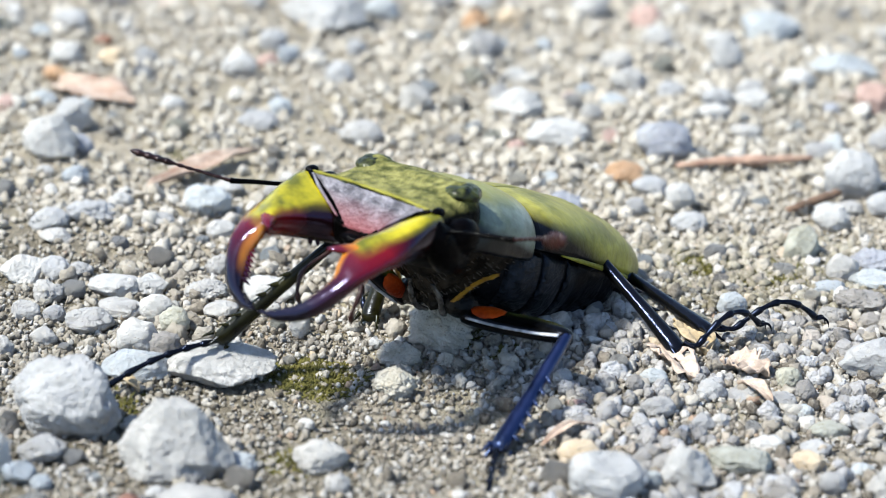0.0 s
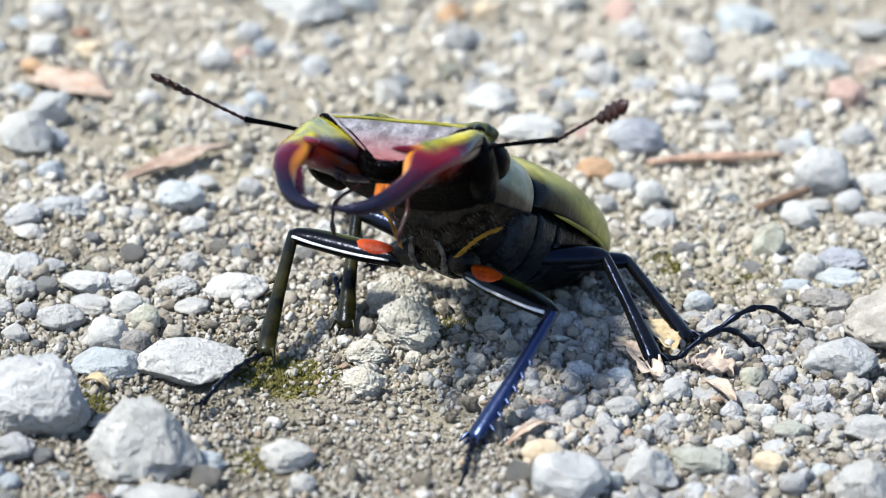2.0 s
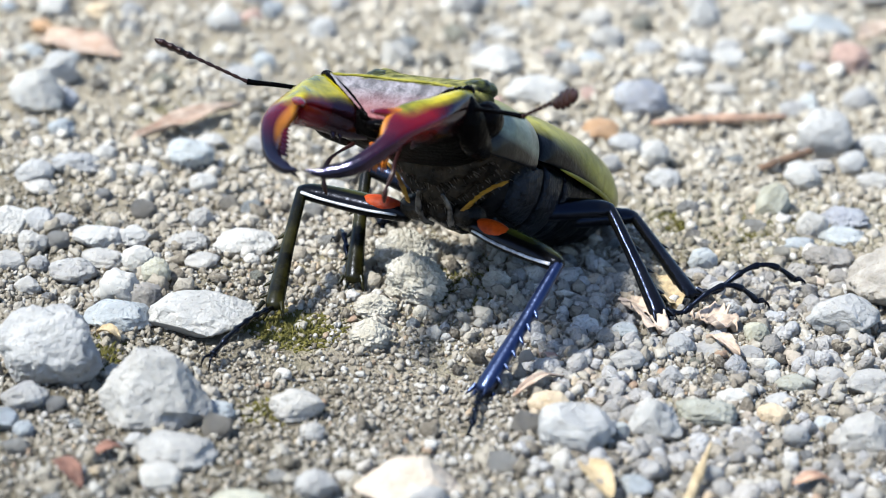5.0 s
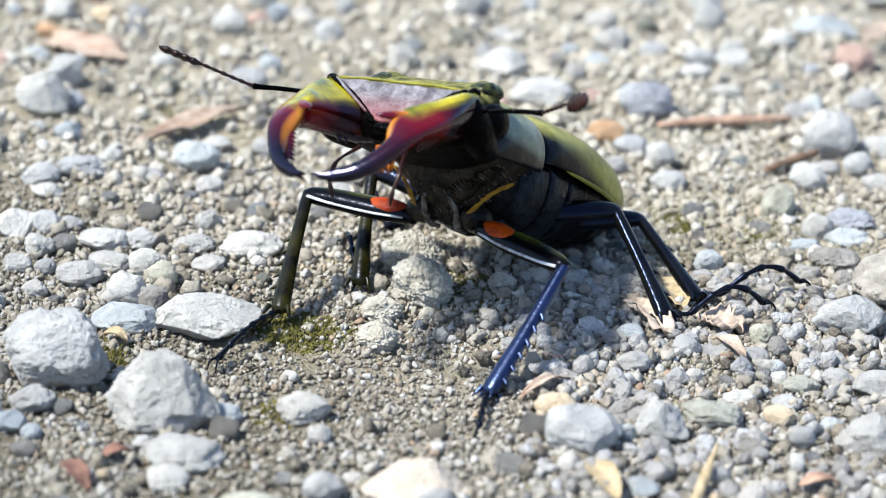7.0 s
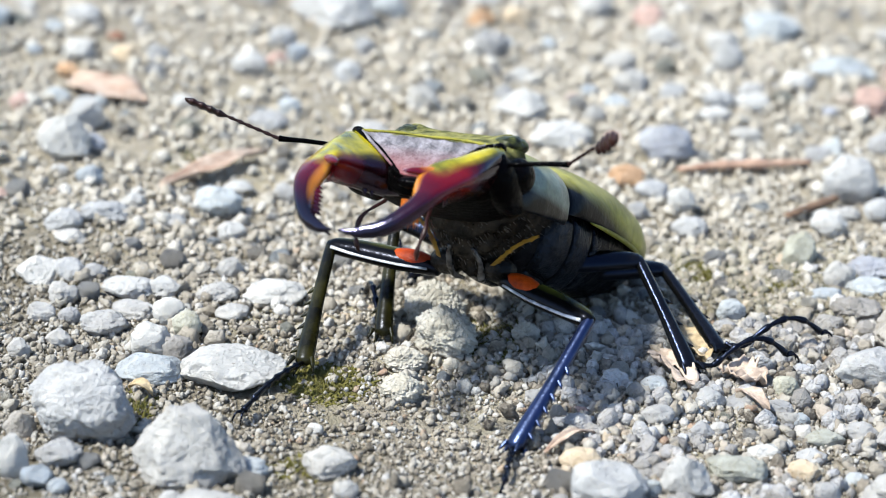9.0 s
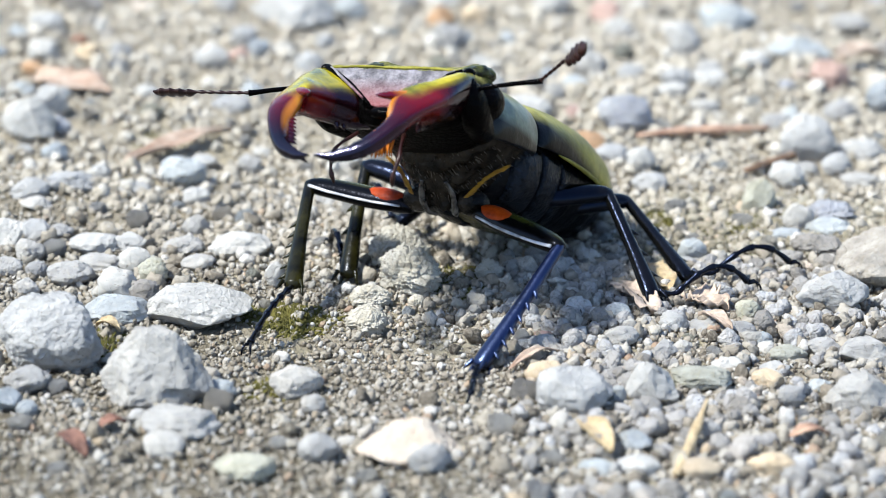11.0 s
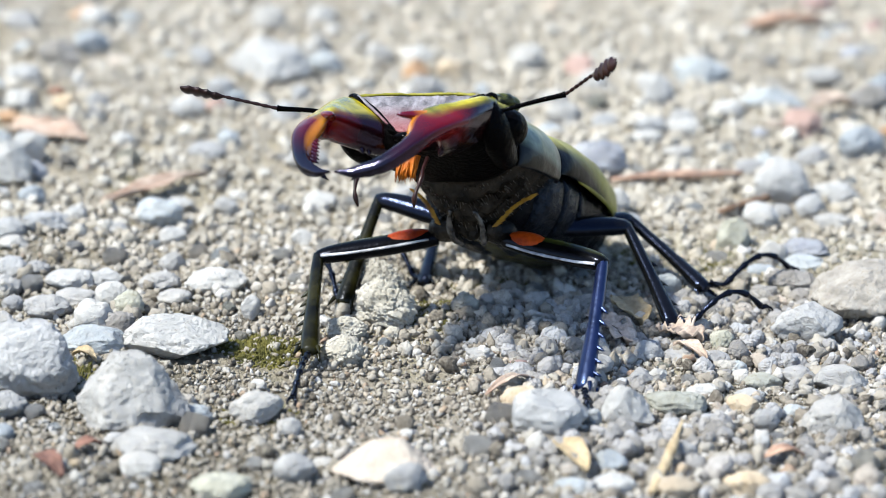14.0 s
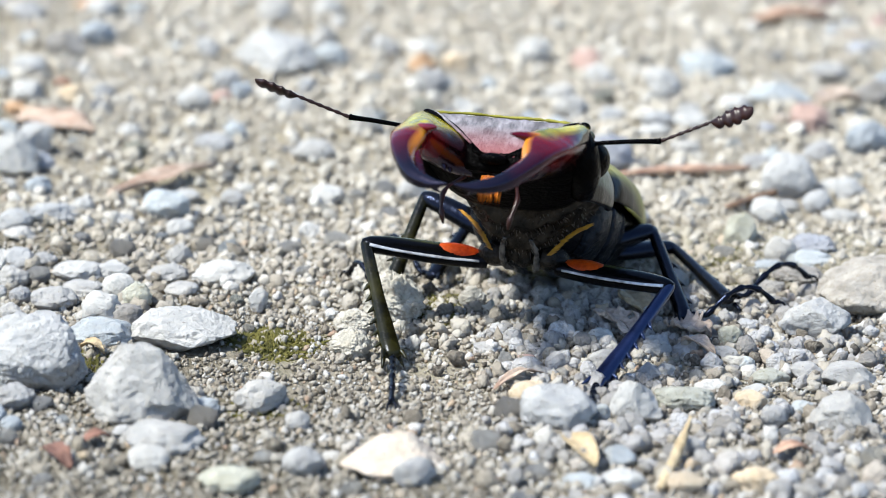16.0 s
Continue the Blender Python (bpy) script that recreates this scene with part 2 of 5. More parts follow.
# ---- stones ----
def rock(seed, angular, detail=3, crumbly=0, peak=0.0, flat=0.7):
    """A unit stone: rounded and lumpy, broken along planes, or a crumbly clod."""
    rnd = random.Random(seed)
    bm = bmesh.new()
    bmesh.ops.create_icosphere(bm, subdivisions=detail, radius=1.0)
    off = Vector((rnd.uniform(0, 50), rnd.uniform(0, 50), rnd.uniform(0, 50)))
    planes = []
    for _ in range(0 if crumbly else 15 if angular else 6):
        planes.append((Vector((rnd.gauss(0, 1), rnd.gauss(0, 1), rnd.gauss(0, 0.9))).normalized(), rnd.uniform(0.60, 0.92) if angular else rnd.uniform(0.72, 0.95)))
    if peak:
        # broad chisel-like faces that meet in an off-centre summit
        top = rnd.uniform(-0.5, 0.6)
        for k in range(7):
            a = top + k * 0.9
            planes.append((Vector((math.cos(a), math.sin(a), rnd.uniform(0.25, 0.8))).normalized(), rnd.uniform(0.58, 0.80)))
    for v in bm.verts:
        p = v.co.copy()
        if detail < 3:
            p *= rnd.uniform(0.55, 1.30)
        p *= 1 + 0.26 * noise.noise(p * 1.1 + off) + 0.09 * noise.noise(p * 2.3 + off)
        for n, d in planes:
            over = p.dot(n) - d
            if over > 0:
                p -= n * over * (0.94 if angular else 0.6)
        lump = abs(noise.noise(p * 3.4 + off))
        q = Vector((p.x, p.y, p.z * flat))
        grit = abs(noise.noise(q * 8.5 + off))
        if crumbly:
            p *= 1 + 0.26 * lump + 0.13 * grit + 0.05 * noise.noise(q * 18 + off) + 0.025 * noise.noise(q * 34 + off)
        else:
            p *= 1 + (0.05 if angular else 0.07) * noise.noise(p * 3.6 + off) - 0.10 * lump * lump + 0.06 * grit
            if detail > 3:
                p *= 1 + 0.026 * noise.noise(q * 13 + off) - 0.020 * abs(noise.noise(q * 24 + off))
        if detail > 5:
            p *= 1 + 0.012 * noise.noise(q * 48 + off)
        if angular and detail > 3:
            k = max(0.3, 1 - (peak or 0.26) * (p.z + 0.3))
            p.x, p.y = p.x * k, p.y * k
        v.co = p
    lo = [min(v.co[i] for v in bm.verts) for i in range(3)]
    hi = [max(v.co[i] for v in bm.verts) for i in range(3)]
    for v in bm.verts:
        v.co = [(v.co[i] - lo[i]) / (hi[i] - lo[i]) - (0.5 if i < 2 else 0.0) for i in range(3)]
    return bm


LOOKS = {"white": "pale whitish limestone", "grey": "dusty grey limestone", "blue": "bluish-grey limestone", "clay": "brownish-grey crusted stone",
         "straw": "greenish-grey weathered stone", "tan": "pinkish-tan flat stone", "cream": "cream-yellow stone", "orange": "orange-brown stone",
         "pink": "pale pink stone", "rust": "rust-red stone", "dark": "dark grey smooth stone", "clod": "lumpy crust of dry beige soil"}
placed = []


def stone(x, y, wide, deep, high, tone, angular=0):
    """A stone sunk a little into the soil."""
    seed = len(placed) * 7 + 3
    bm = rock(seed, angular, 6 if wide > 0.010 or tone == "clod" else 5 if wide > 0.005 else 4, tone == "clod" or (seed % 4 == 1 and not angular), 0.22 if wide > 0.010 and angular and y < -0.02 else 0.0, high / wide)
    spin = 0.35 * math.sin(seed * 1.7)
    sunk = 0.16 * high
    bmesh.ops.transform(bm, matrix=Matrix.Diagonal((wide * 1.04, deep, high * 1.16, 1)), verts=bm.verts)
    ob = part("clod" if tone == "clod" else "stone", bm, STONE[tone])
    ob.matrix_basis = Matrix.Translation((x, y, height_at(x, y) - sunk)) @ pose(0, 0, 0, 0, 0, math.degrees(spin) * 0.5)
    shape = "angular broken" if angular and tone != "clod" else "rounded" if tone != "clod" else "rough"
    size = "large" if wide > 0.0075 else "small"
    tagged(ob, f"{size} {shape} {LOOKS[tone]} lying on the soil", "stone", "stones on the ground")
    placed.append((x, y, max(wide, deep) / 2))
    return ob


def place_stones():
    stone(-0.0422, -0.0311, 0.0122, 0.0090, 0.0090, "white")
    stone(-0.0287, -0.0408, 0.0129, 0.0096, 0.0089, "grey", 1)
    stone(-0.0221, -0.0390, 0.0048, 0.0038, 0.0020, "blue")
    stone(-0.0259, -0.0145, 0.0128, 0.0096, 0.0048, "white", 1)
    stone(-0.0359, -0.0152, 0.0085, 0.0062, 0.0032, "blue", 1)
    stone(-0.0367, -0.0083, 0.0049, 0.0039, 0.0043, "white")
    stone(-0.0335, -0.0089, 0.0042, 0.0038, 0.0031, "clay")
    stone(-0.0434, -0.0010, 0.0060, 0.0053, 0.0032, "grey")
    stone(-0.0402, 0.0042, 0.0057, 0.0050, 0.0022, "grey")
    stone(-0.0355, 0.0012, 0.0043, 0.0033, 0.0038, "white")
    stone(-0.0327, -0.0026, 0.0039, 0.0032, 0.0038, "straw")
    stone(-0.0418, 0.0107, 0.0069, 0.0054, 0.0026, "white")
    stone(-0.0375, 0.0114, 0.0051, 0.0039, 0.0026, "white")
    stone(-0.0225, 0.0101, 0.0082, 0.0061, 0.0031, "white")
    stone(-0.0300, 0.0096, 0.0058, 0.0044, 0.0022, "grey")
    stone(-0.0277, 0.0045, 0.0043, 0.0039, 0.0016, "grey")
    stone(-0.0213, 0.0057, 0.0022, 0.0019, 0.0015, "white")
    stone(-0.0483, 0.0023, 0.0029, 0.0025, 0.0021, "grey")
    stone(-0.0499, 0.0081, 0.0040, 0.0035, 0.0030, "grey")
    stone(-0.0503, 0.0157, 0.0044, 0.0034, 0.0027, "white")
    stone(-0.0485, -0.0056, 0.0035, 0.0027, 0.0023, "grey")
    stone(-0.0437, -0.0392, 0.0054, 0.0046, 0.0029, "grey")
    stone(-0.0428, -0.0465, 0.0025, 0.0022, 0.0021, "blue")
    stone(-0.0302, -0.0470, 0.0025, 0.0022, 0.0014, "white")
    stone(-0.0251, -0.0514, 0.0086, 0.0077, 0.0033, "grey")
    stone(-0.0106, -0.0451, 0.0028, 0.0021, 0.0025, "grey")
    stone(0.0005, -0.0565, 0.0116, 0.0098, 0.0044, "tan", 1)
    stone(0.0160, -0.0362, 0.0048, 0.0041, 0.0028, "cream")
    stone(0.0188, -0.0452, 0.0087, 0.0072, 0.0051, "white", 1)
    stone(0.0282, -0.0407, 0.0060, 0.0046, 0.0053, "white", 1)
    stone(0.0379, -0.0295, 0.0041, 0.0034, 0.0019, "white")
    stone(0.0422, -0.0340, 0.0039, 0.0029, 0.0022, "cream")
    stone(0.0437, -0.0285, 0.0036, 0.0033, 0.0014, "white")
    stone(0.0519, -0.0395, 0.0073, 0.0065, 0.0047, "grey", 1)
    stone(0.0553, -0.0237, 0.0073, 0.0061, 0.0028, "grey", 1)
    stone(0.0507, -0.0218, 0.0047, 0.0037, 0.0020, "grey", 1)
    stone(0.0533, -0.0063, 0.0090, 0.0082, 0.0053, "white", 1)
    stone(0.0628, 0.0040, 0.0150, 0.0120, 0.0066, "clay", 1)
    stone(0.0576, 0.0270, 0.0065, 0.0058, 0.0025, "dark")
    stone(0.0481, 0.0304, 0.0050, 0.0044, 0.0050, "straw", 1)
    stone(0.0528, 0.0235, 0.0042, 0.0034, 0.0040, "grey")
    stone(0.0566, 0.0215, 0.0060, 0.0048, 0.0023, "blue")
    stone(0.0539, 0.0139, 0.0066, 0.0056, 0.0025, "clay")
    stone(0.0504, 0.0184, 0.0045, 0.0036, 0.0019, "blue")
    stone(0.0373, 0.0121, 0.0040, 0.0030, 0.0028, "blue")
    stone(0.0337, 0.0402, 0.0051, 0.0040, 0.0028, "white")
    stone(0.0329, 0.0476, 0.0042, 0.0037, 0.0042, "white")
    stone(0.0584, 0.0577, 0.0080, 0.0058, 0.0072, "white")
    stone(0.0665, 0.0589, 0.0074, 0.0054, 0.0031, "white")
    stone(0.0616, 0.0503, 0.0042, 0.0035, 0.0036, "white")
    stone(0.0567, 0.0499, 0.0048, 0.0037, 0.0018, "grey")
    stone(0.0642, 0.0453, 0.0056, 0.0046, 0.0021, "grey")
    stone(0.0321, 0.0699, 0.0084, 0.0068, 0.0058, "dark")
    stone(0.0164, 0.0727, 0.0093, 0.0073, 0.0035, "white")
    stone(0.0105, 0.0856, 0.0087, 0.0080, 0.0040, "white", 1)
    stone(0.0257, 0.0594, 0.0056, 0.0042, 0.0031, "orange")
    stone(0.0292, 0.0553, 0.0050, 0.0041, 0.0024, "white")
    stone(0.0268, 0.0464, 0.0032, 0.0024, 0.0024, "grey")
    stone(0.0409, 0.0878, 0.0052, 0.0044, 0.0024, "white")
    stone(0.0467, 0.0926, 0.0062, 0.0048, 0.0025, "white")
    stone(0.0447, 0.1117, 0.0051, 0.0040, 0.0051, "white")
    stone(0.0632, 0.1117, 0.0101, 0.0088, 0.0038, "blue", 1)
    stone(0.0535, 0.1315, 0.0091, 0.0071, 0.0046, "blue")
    stone(0.0346, 0.0975, 0.0045, 0.0037, 0.0025, "white")
    stone(0.0662, 0.0786, 0.0056, 0.0050, 0.0034, "grey")
    stone(0.0556, 0.0748, 0.0043, 0.0032, 0.0025, "grey")
    stone(0.0449, 0.0801, 0.0052, 0.0038, 0.0020, "grey")
    stone(-0.0573, 0.0597, 0.0082, 0.0063, 0.0066, "white", 1)
    stone(-0.0527, 0.0620, 0.0033, 0.0029, 0.0029, "dark")
    stone(-0.0531, 0.0312, 0.0054, 0.0045, 0.0030, "white")
    stone(-0.0477, 0.0347, 0.0070, 0.0053, 0.0029, "white")
    stone(-0.0447, 0.0409, 0.0035, 0.0028, 0.0023, "white")
    stone(-0.0388, 0.0342, 0.0046, 0.0035, 0.0018, "grey")
    stone(-0.0301, 0.0323, 0.0039, 0.0031, 0.0026, "white")
    stone(-0.0291, 0.0182, 0.0037, 0.0027, 0.0029, "grey")
    stone(-0.0283, 0.0765, 0.0064, 0.0055, 0.0024, "grey")
    stone(-0.0254, 0.0819, 0.0039, 0.0035, 0.0029, "blue")
    stone(-0.0608, 0.1035, 0.0052, 0.0048, 0.0036, "white")
    stone(-0.0532, 0.1031, 0.0050, 0.0043, 0.0029, "cream")
    stone(-0.0480, 0.1025, 0.0036, 0.0033, 0.0036, "grey")
    stone(-0.0332, 0.1011, 0.0058, 0.0042, 0.0037, "white")
    stone(-0.0293, 0.1067, 0.0035, 0.0027, 0.0021, "pink")
    stone(-0.0258, 0.1083, 0.0037, 0.0033, 0.0032, "blue")
    stone(-0.0220, 0.1087, 0.0037, 0.0032, 0.0027, "grey")
    stone(-0.0173, 0.0994, 0.0045, 0.0036, 0.0035, "white")
    stone(-0.0289, 0.1157, 0.0046, 0.0042, 0.0035, "white")
    stone(-0.0562, 0.1146, 0.0032, 0.0027, 0.0014, "rust")
    stone(-0.0213, 0.1297, 0.0145, 0.0128, 0.0075, "white", 1)
    stone(-0.0152, 0.1144, 0.0032, 0.0025, 0.0032, "white")
    stone(-0.0307, 0.0505, 0.0044, 0.0034, 0.0018, "white")
    stone(-0.0421, 0.0845, 0.0039, 0.0032, 0.0021, "white")
    stone(-0.0618, 0.0854, 0.0044, 0.0033, 0.0025, "blue")
    stone(-0.0015, 0.0058, 0.0080, 0.0062, 0.0060, "clod", 1)
    stone(0.0000, -0.0024, 0.0080, 0.0072, 0.0066, "clod", 1)
    stone(-0.0049, -0.0077, 0.0054, 0.0044, 0.0030, "clod")
    stone(-0.0052, -0.0165, 0.0054, 0.0042, 0.0038, "clod", 1)
    stone(0.0101, -0.0004, 0.0037, 0.0027, 0.0030, "clod")
    stone(0.0009, -0.0075, 0.0024, 0.0018, 0.0016, "clod")
    stone(0.0326, -0.0155, 0.0038, 0.0033, 0.0024, "white")
    stone(0.0258, -0.0128, 0.0034, 0.0027, 0.0019, "blue")
    stone(0.0259, -0.0213, 0.0047, 0.0037, 0.0023, "grey")
    stone(0.0458, -0.0233, 0.0050, 0.0037, 0.0019, "straw")
    stone(0.0424, -0.0111, 0.0035, 0.0032, 0.0029, "straw")
    stone(0.0433, -0.0188, 0.0024, 0.0019, 0.0017, "blue")
    stone(0.0343, -0.0348, 0.0071, 0.0054, 0.0027, "straw")
    stone(0.0239, -0.0430, 0.0022, 0.0016, 0.0022, "blue")
    stone(0.0442, -0.0402, 0.0032, 0.0023, 0.0025, "grey")
    stone(0.0483, -0.0345, 0.0029, 0.0022, 0.0015, "blue")
    stone(-0.0095, -0.0583, 0.0046, 0.0039, 0.0030, "grey")
    stone(0.0026, -0.0616, 0.0048, 0.0036, 0.0031, "grey")
    stone(0.0394, -0.0611, 0.0049, 0.0035, 0.0027, "cream")
    stone(0.0317, -0.0616, 0.0046, 0.0037, 0.0020, "cream")
    stone(-0.0173, -0.0626, 0.0066, 0.0051, 0.0025, "straw")
    stone(-0.0265, -0.0570, 0.0049, 0.0045, 0.0022, "grey")
    stone(0.0102, 0.1353, 0.0049, 0.0037, 0.0035, "cream")
    stone(-0.0339, 0.1389, 0.0045, 0.0037, 0.0035, "white")
    stone(-0.0629, 0.1230, 0.0058, 0.0050, 0.0032, "white")
    stone(-0.0120, 0.1365, 0.0059, 0.0048, 0.0039, "blue")
    stone(-0.0127, 0.0720, 0.0069, 0.0063, 0.0029, "grey")
    stone(-0.0100, 0.0496, 0.0049, 0.0040, 0.0027, "white")
    stone(0.0448, 0.1233, 0.0058, 0.0044, 0.0038, "white")
    stone(0.0541, 0.1356, 0.0099, 0.0079, 0.0039, "blue")
    stone(0.0417, 0.0927, 0.0054, 0.0040, 0.0031, "white")
    stone(0.0471, 0.0965, 0.0046, 0.0037, 0.0027, "grey")
    stone(0.0345, 0.1285, 0.0049, 0.0037, 0.0034, "white")
    stone(0.0044, 0.1443, 0.0060, 0.0054, 0.0033, "white")
    stone(0.0269, 0.1126, 0.0057, 0.0050, 0.0036, "grey")
    stone(0.0749, 0.1318, 0.0069, 0.0056, 0.0032, "grey")
    stone(0.0741, 0.0829, 0.0071, 0.0052, 0.0056, "blue")
    stone(-0.0541, 0.0150, 0.0060, 0.0048, 0.0032, "white", 1)
    stone(-0.0467, 0.0154, 0.0034, 0.0027, 0.0018, "grey")
    stone(-0.0517, 0.0266, 0.0046, 0.0037, 0.0016, "grey", 1)
    stone(-0.0519, 0.0026, 0.0038, 0.0031, 0.0022, "grey", 1)
    stone(-0.0529, -0.0100, 0.0029, 0.0024, 0.0027, "grey")
    stone(-0.0496, -0.0310, 0.0040, 0.0032, 0.0033, "clay", 1)
    stone(-0.0485, -0.0432, 0.0039, 0.0032, 0.0054, "white", 1)
    stone(-0.0453, -0.0453, 0.0037, 0.0030, 0.0029, "blue", 1)
    stone(0.0362, 0.0076, 0.0032, 0.0025, 0.0016, "grey")
    stone(0.0307, -0.0234, 0.0037, 0.0030, 0.0020, "grey", 1)
    stone(0.0331, -0.0229, 0.0024, 0.0019, 0.0016, "grey")
    stone(0.0548, 0.0089, 0.0037, 0.0029, 0.0019, "clay", 1)
    stone(0.0517, 0.0072, 0.0022, 0.0018, 0.0018, "tan")
    stone(-0.0064, -0.0537, 0.0025, 0.0020, 0.0014, "grey")
    stone(0.0252, -0.0556, 0.0037, 0.0030, 0.0024, "blue", 1)
    stone(0.0335, -0.0522, 0.0028, 0.0023, 0.0024, "grey")
    stone(0.0253, -0.0617, 0.0049, 0.0039, 0.0017, "white", 1)
    stone(0.0208, -0.0621, 0.0042, 0.0034, 0.0015, "blue", 1)
    stone(0.0371, -0.0152, 0.0056, 0.0045, 0.0019, "grey", 1)
    stone(0.0406, -0.0156, 0.0042, 0.0033, 0.0020, "grey", 1)
    stone(0.0117, -0.0169, 0.0035, 0.0028, 0.0014, "grey")
    stone(-0.0224, 0.0557, 0.0029, 0.0023, 0.0015, "white")
    stone(-0.0174, -0.0009, 0.0025, 0.0020, 0.0033, "white")
    stone(-0.0115, 0.0350, 0.0040, 0.0032, 0.0025, "white", 1)


place_stones()


def far_stones(count):
    """More stones over the ground behind, each with its own shape and tone."""
    rnd = random.Random(77)
    made = 0
    while made < count:
        y = rnd.uniform(0.035, 0.27)
        x = rnd.uniform(-1, 1) * (0.075 + 0.17 * y)
        wide = 0.0026 + 0.0048 * rnd.random() ** 1.8
        if not all((x - a) ** 2 + (y - b) ** 2 > (c + 0.62 * wide) ** 2 for a, b, c in placed) or noise.noise((x * 30, y * 30, 5.5)) < -0.25:
            continue
        tone = rnd.choice(("white", "white", "blue", "blue", "blue", "grey", "grey", "dark", "pink", "tan", "clay", "orange"))
        stone(x, y, wide, wide * rnd.uniform(0.7, 0.95), wide * rnd.uniform(0.5, 0.85), tone, rnd.random() < 0.4)
        made += 1


far_stones(170)


# ---- loose gravel ----
def free(x, y, r):
    return all((x - a) ** 2 + (y - b) ** 2 > (0.85 * c + 0.7 * r) ** 2 for a, b, c in placed)


def scatter_pebbles(count):
    """Pebbles that can be told apart, between the larger stones."""
    rnd = random.Random(21)
    kinds = []
    for i in range(20):
        bm = rock(900 + i, i % 3 == 0, 3, i % 2)
        tone = ("white", "grey", "grey", "blue", "straw", "clay", "grey", "clod", "clod", "grey")[i % 10]
        ob = part("pebble", bm, STONE[tone])
        tagged(ob, f"small {LOOKS[tone]} pebble between larger stones", "pebble", "pebbles on the ground")
        kinds.append(ob)
    made = 0
    while made < count:
        x, y = rnd.uniform(-0.085, 0.085), rnd.uniform(-0.085, 0.15)
        r = 0.0009 + 0.0012 * rnd.random() ** 2.6
        crowd = noise.noise((x * 38, y * 38, 9.2)) + (0.25 if x > 0.01 else 0.0)
        if rnd.random() > 0.5 + 0.9 * crowd or not free(x, y, r) or (-0.02 < x < 0.012 and -0.05 < y < -0.012 and rnd.random() < 0.8):
            continue
        m = Matrix.Translation((x, y, height_at(x, y) - 0.25 * r)) @ pose(0, 0, 0, 0, 0, rnd.uniform(0, 360)) @ Matrix.Diagonal(
            (2 * r, 2 * r * rnd.uniform(0.7, 1), 2 * r * rnd.uniform(0.55, 0.85), 1))
        if made < len(kinds):
            kinds[made].matrix_basis = m
        else:
            ob = kinds[made % len(kinds)].copy()
            scene.collection.objects.link(ob)
            ob.matrix_basis = m
        placed.append((x, y, r))
        made += 1


scatter_pebbles(280)


def thick(x, y, size):
    """How densely grains lie: thin on the sandy patch in front and in drifts farther back, thick on the gravelly side."""
    k = 0.72 + 0.8 * noise.noise((x * 60, y * 60, 4.4)) + (0.22 if x > 0.012 else 0.0)
    sandy = math.exp(-(((x + 0.002) / 0.018) ** 2 + ((y + 0.036) / 0.016) ** 2) ** 2) + 0.6 * math.exp(-((x + 0.045) / 0.03) ** 2 - ((y - 0.065) / 0.018) ** 2)
    if size > 0.0015 and x < -0.008 and y < 0.0:
        k -= 0.45
    return max(k, 0.06) * (1 - (0.85 if size > 0.0015 else 0.35) * min(sandy, 1))


def scatter_grains(name, count, lo, hi, seed, detail, label, reach=(-0.105, 0.22), stuff=None, west=-1.0):
    """Gravel too fine to count, as one sheet of separate grains."""
    rng = np.random.default_rng(seed)
    shapes = []
    for k in range(6):
        bm = rock(500 + seed * 10 + k, k % 3 == 0, detail, k % 3 == 1 or (detail == 3 and k % 3 == 2))
        bm.verts.ensure_lookup_table()
        shapes.append((np.array([v.co[:] for v in bm.verts]) - (0, 0, 0.5), np.array([[v.index for v in f.verts] for f in bm.faces])))
        bm.free()
    vs, fs, base = [], [], 0
    for i in range(count):
        x, y = rng.uniform(-0.11, 0.11), rng.uniform(*reach)
        if abs(x) > max(0.05, 0.055 + 0.19 * (y + 0.055)) or rng.random() > thick(x, y, hi):
            continue
        if detail == 3 and not free(x, y, 0.0022):
            continue
        if x < west + 0.006 * noise.noise((y * 120, 1.0, 2.0)):
            continue
        s = lo + (hi - lo) * rng.random() ** 3.4
        v, f = shapes[i % 6]
        q = Euler(rng.uniform(0, 6.28, 3)).to_matrix()
        v = (v * rng.uniform(0.5, 1.2, 3) * s) @ np.array(q)
        vs.append(v + (x, y, height_at(x, y) + 0.34 * s))
        fs.append(f + base)
        base += len(v)
    me = bpy.data.meshes.new(name)
    v, f = np.concatenate(vs), np.concatenate(fs)
    me.vertices.add(len(v))
    me.vertices.foreach_set("co", v.astype(np.float32).ravel())
    me.loops.add(f.size)
    me.loops.foreach_set("vertex_index", f.astype(np.int32).ravel())
    me.polygons.add(len(f))
    me.polygons.foreach_set("loop_start", np.arange(0, f.size, 3, dtype=np.int32))
    me.update(calc_edges=True)
    me.materials.append(stuff or GRAINS)
    return tagged(new(name, me), label, "gravel", kind="stuff")


scatter_grains("gravel", 30000, 0.0010, 0.0027, 5, 2, "fine beige and grey limestone gravel scattered over soil")
scatter_grains("grit", 170000, 0.00035, 0.0013, 6, 1, "coarse sand and grit lying on dry soil")
scatter_grains("crumbs", 70000, 0.0004, 0.0010, 7, 1, "fine crumbs of dry soil under the beetle", (-0.075, 0.02))
scatter_grains("coarse_gravel", 7000, 0.0017, 0.0033, 9, 3, "dusty grey gravel lying close together", (-0.085, 0.010), COARSE, 0.012)
scatter_grains("dark_crumbs", 26000, 0.0005, 0.0017, 11, 1, "dark olive-brown crumbs lying behind the beetle", (0.012, 0.036), DARK_CRUMBS, 0.026)
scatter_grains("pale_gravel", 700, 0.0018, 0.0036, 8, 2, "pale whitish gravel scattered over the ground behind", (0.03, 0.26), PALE)


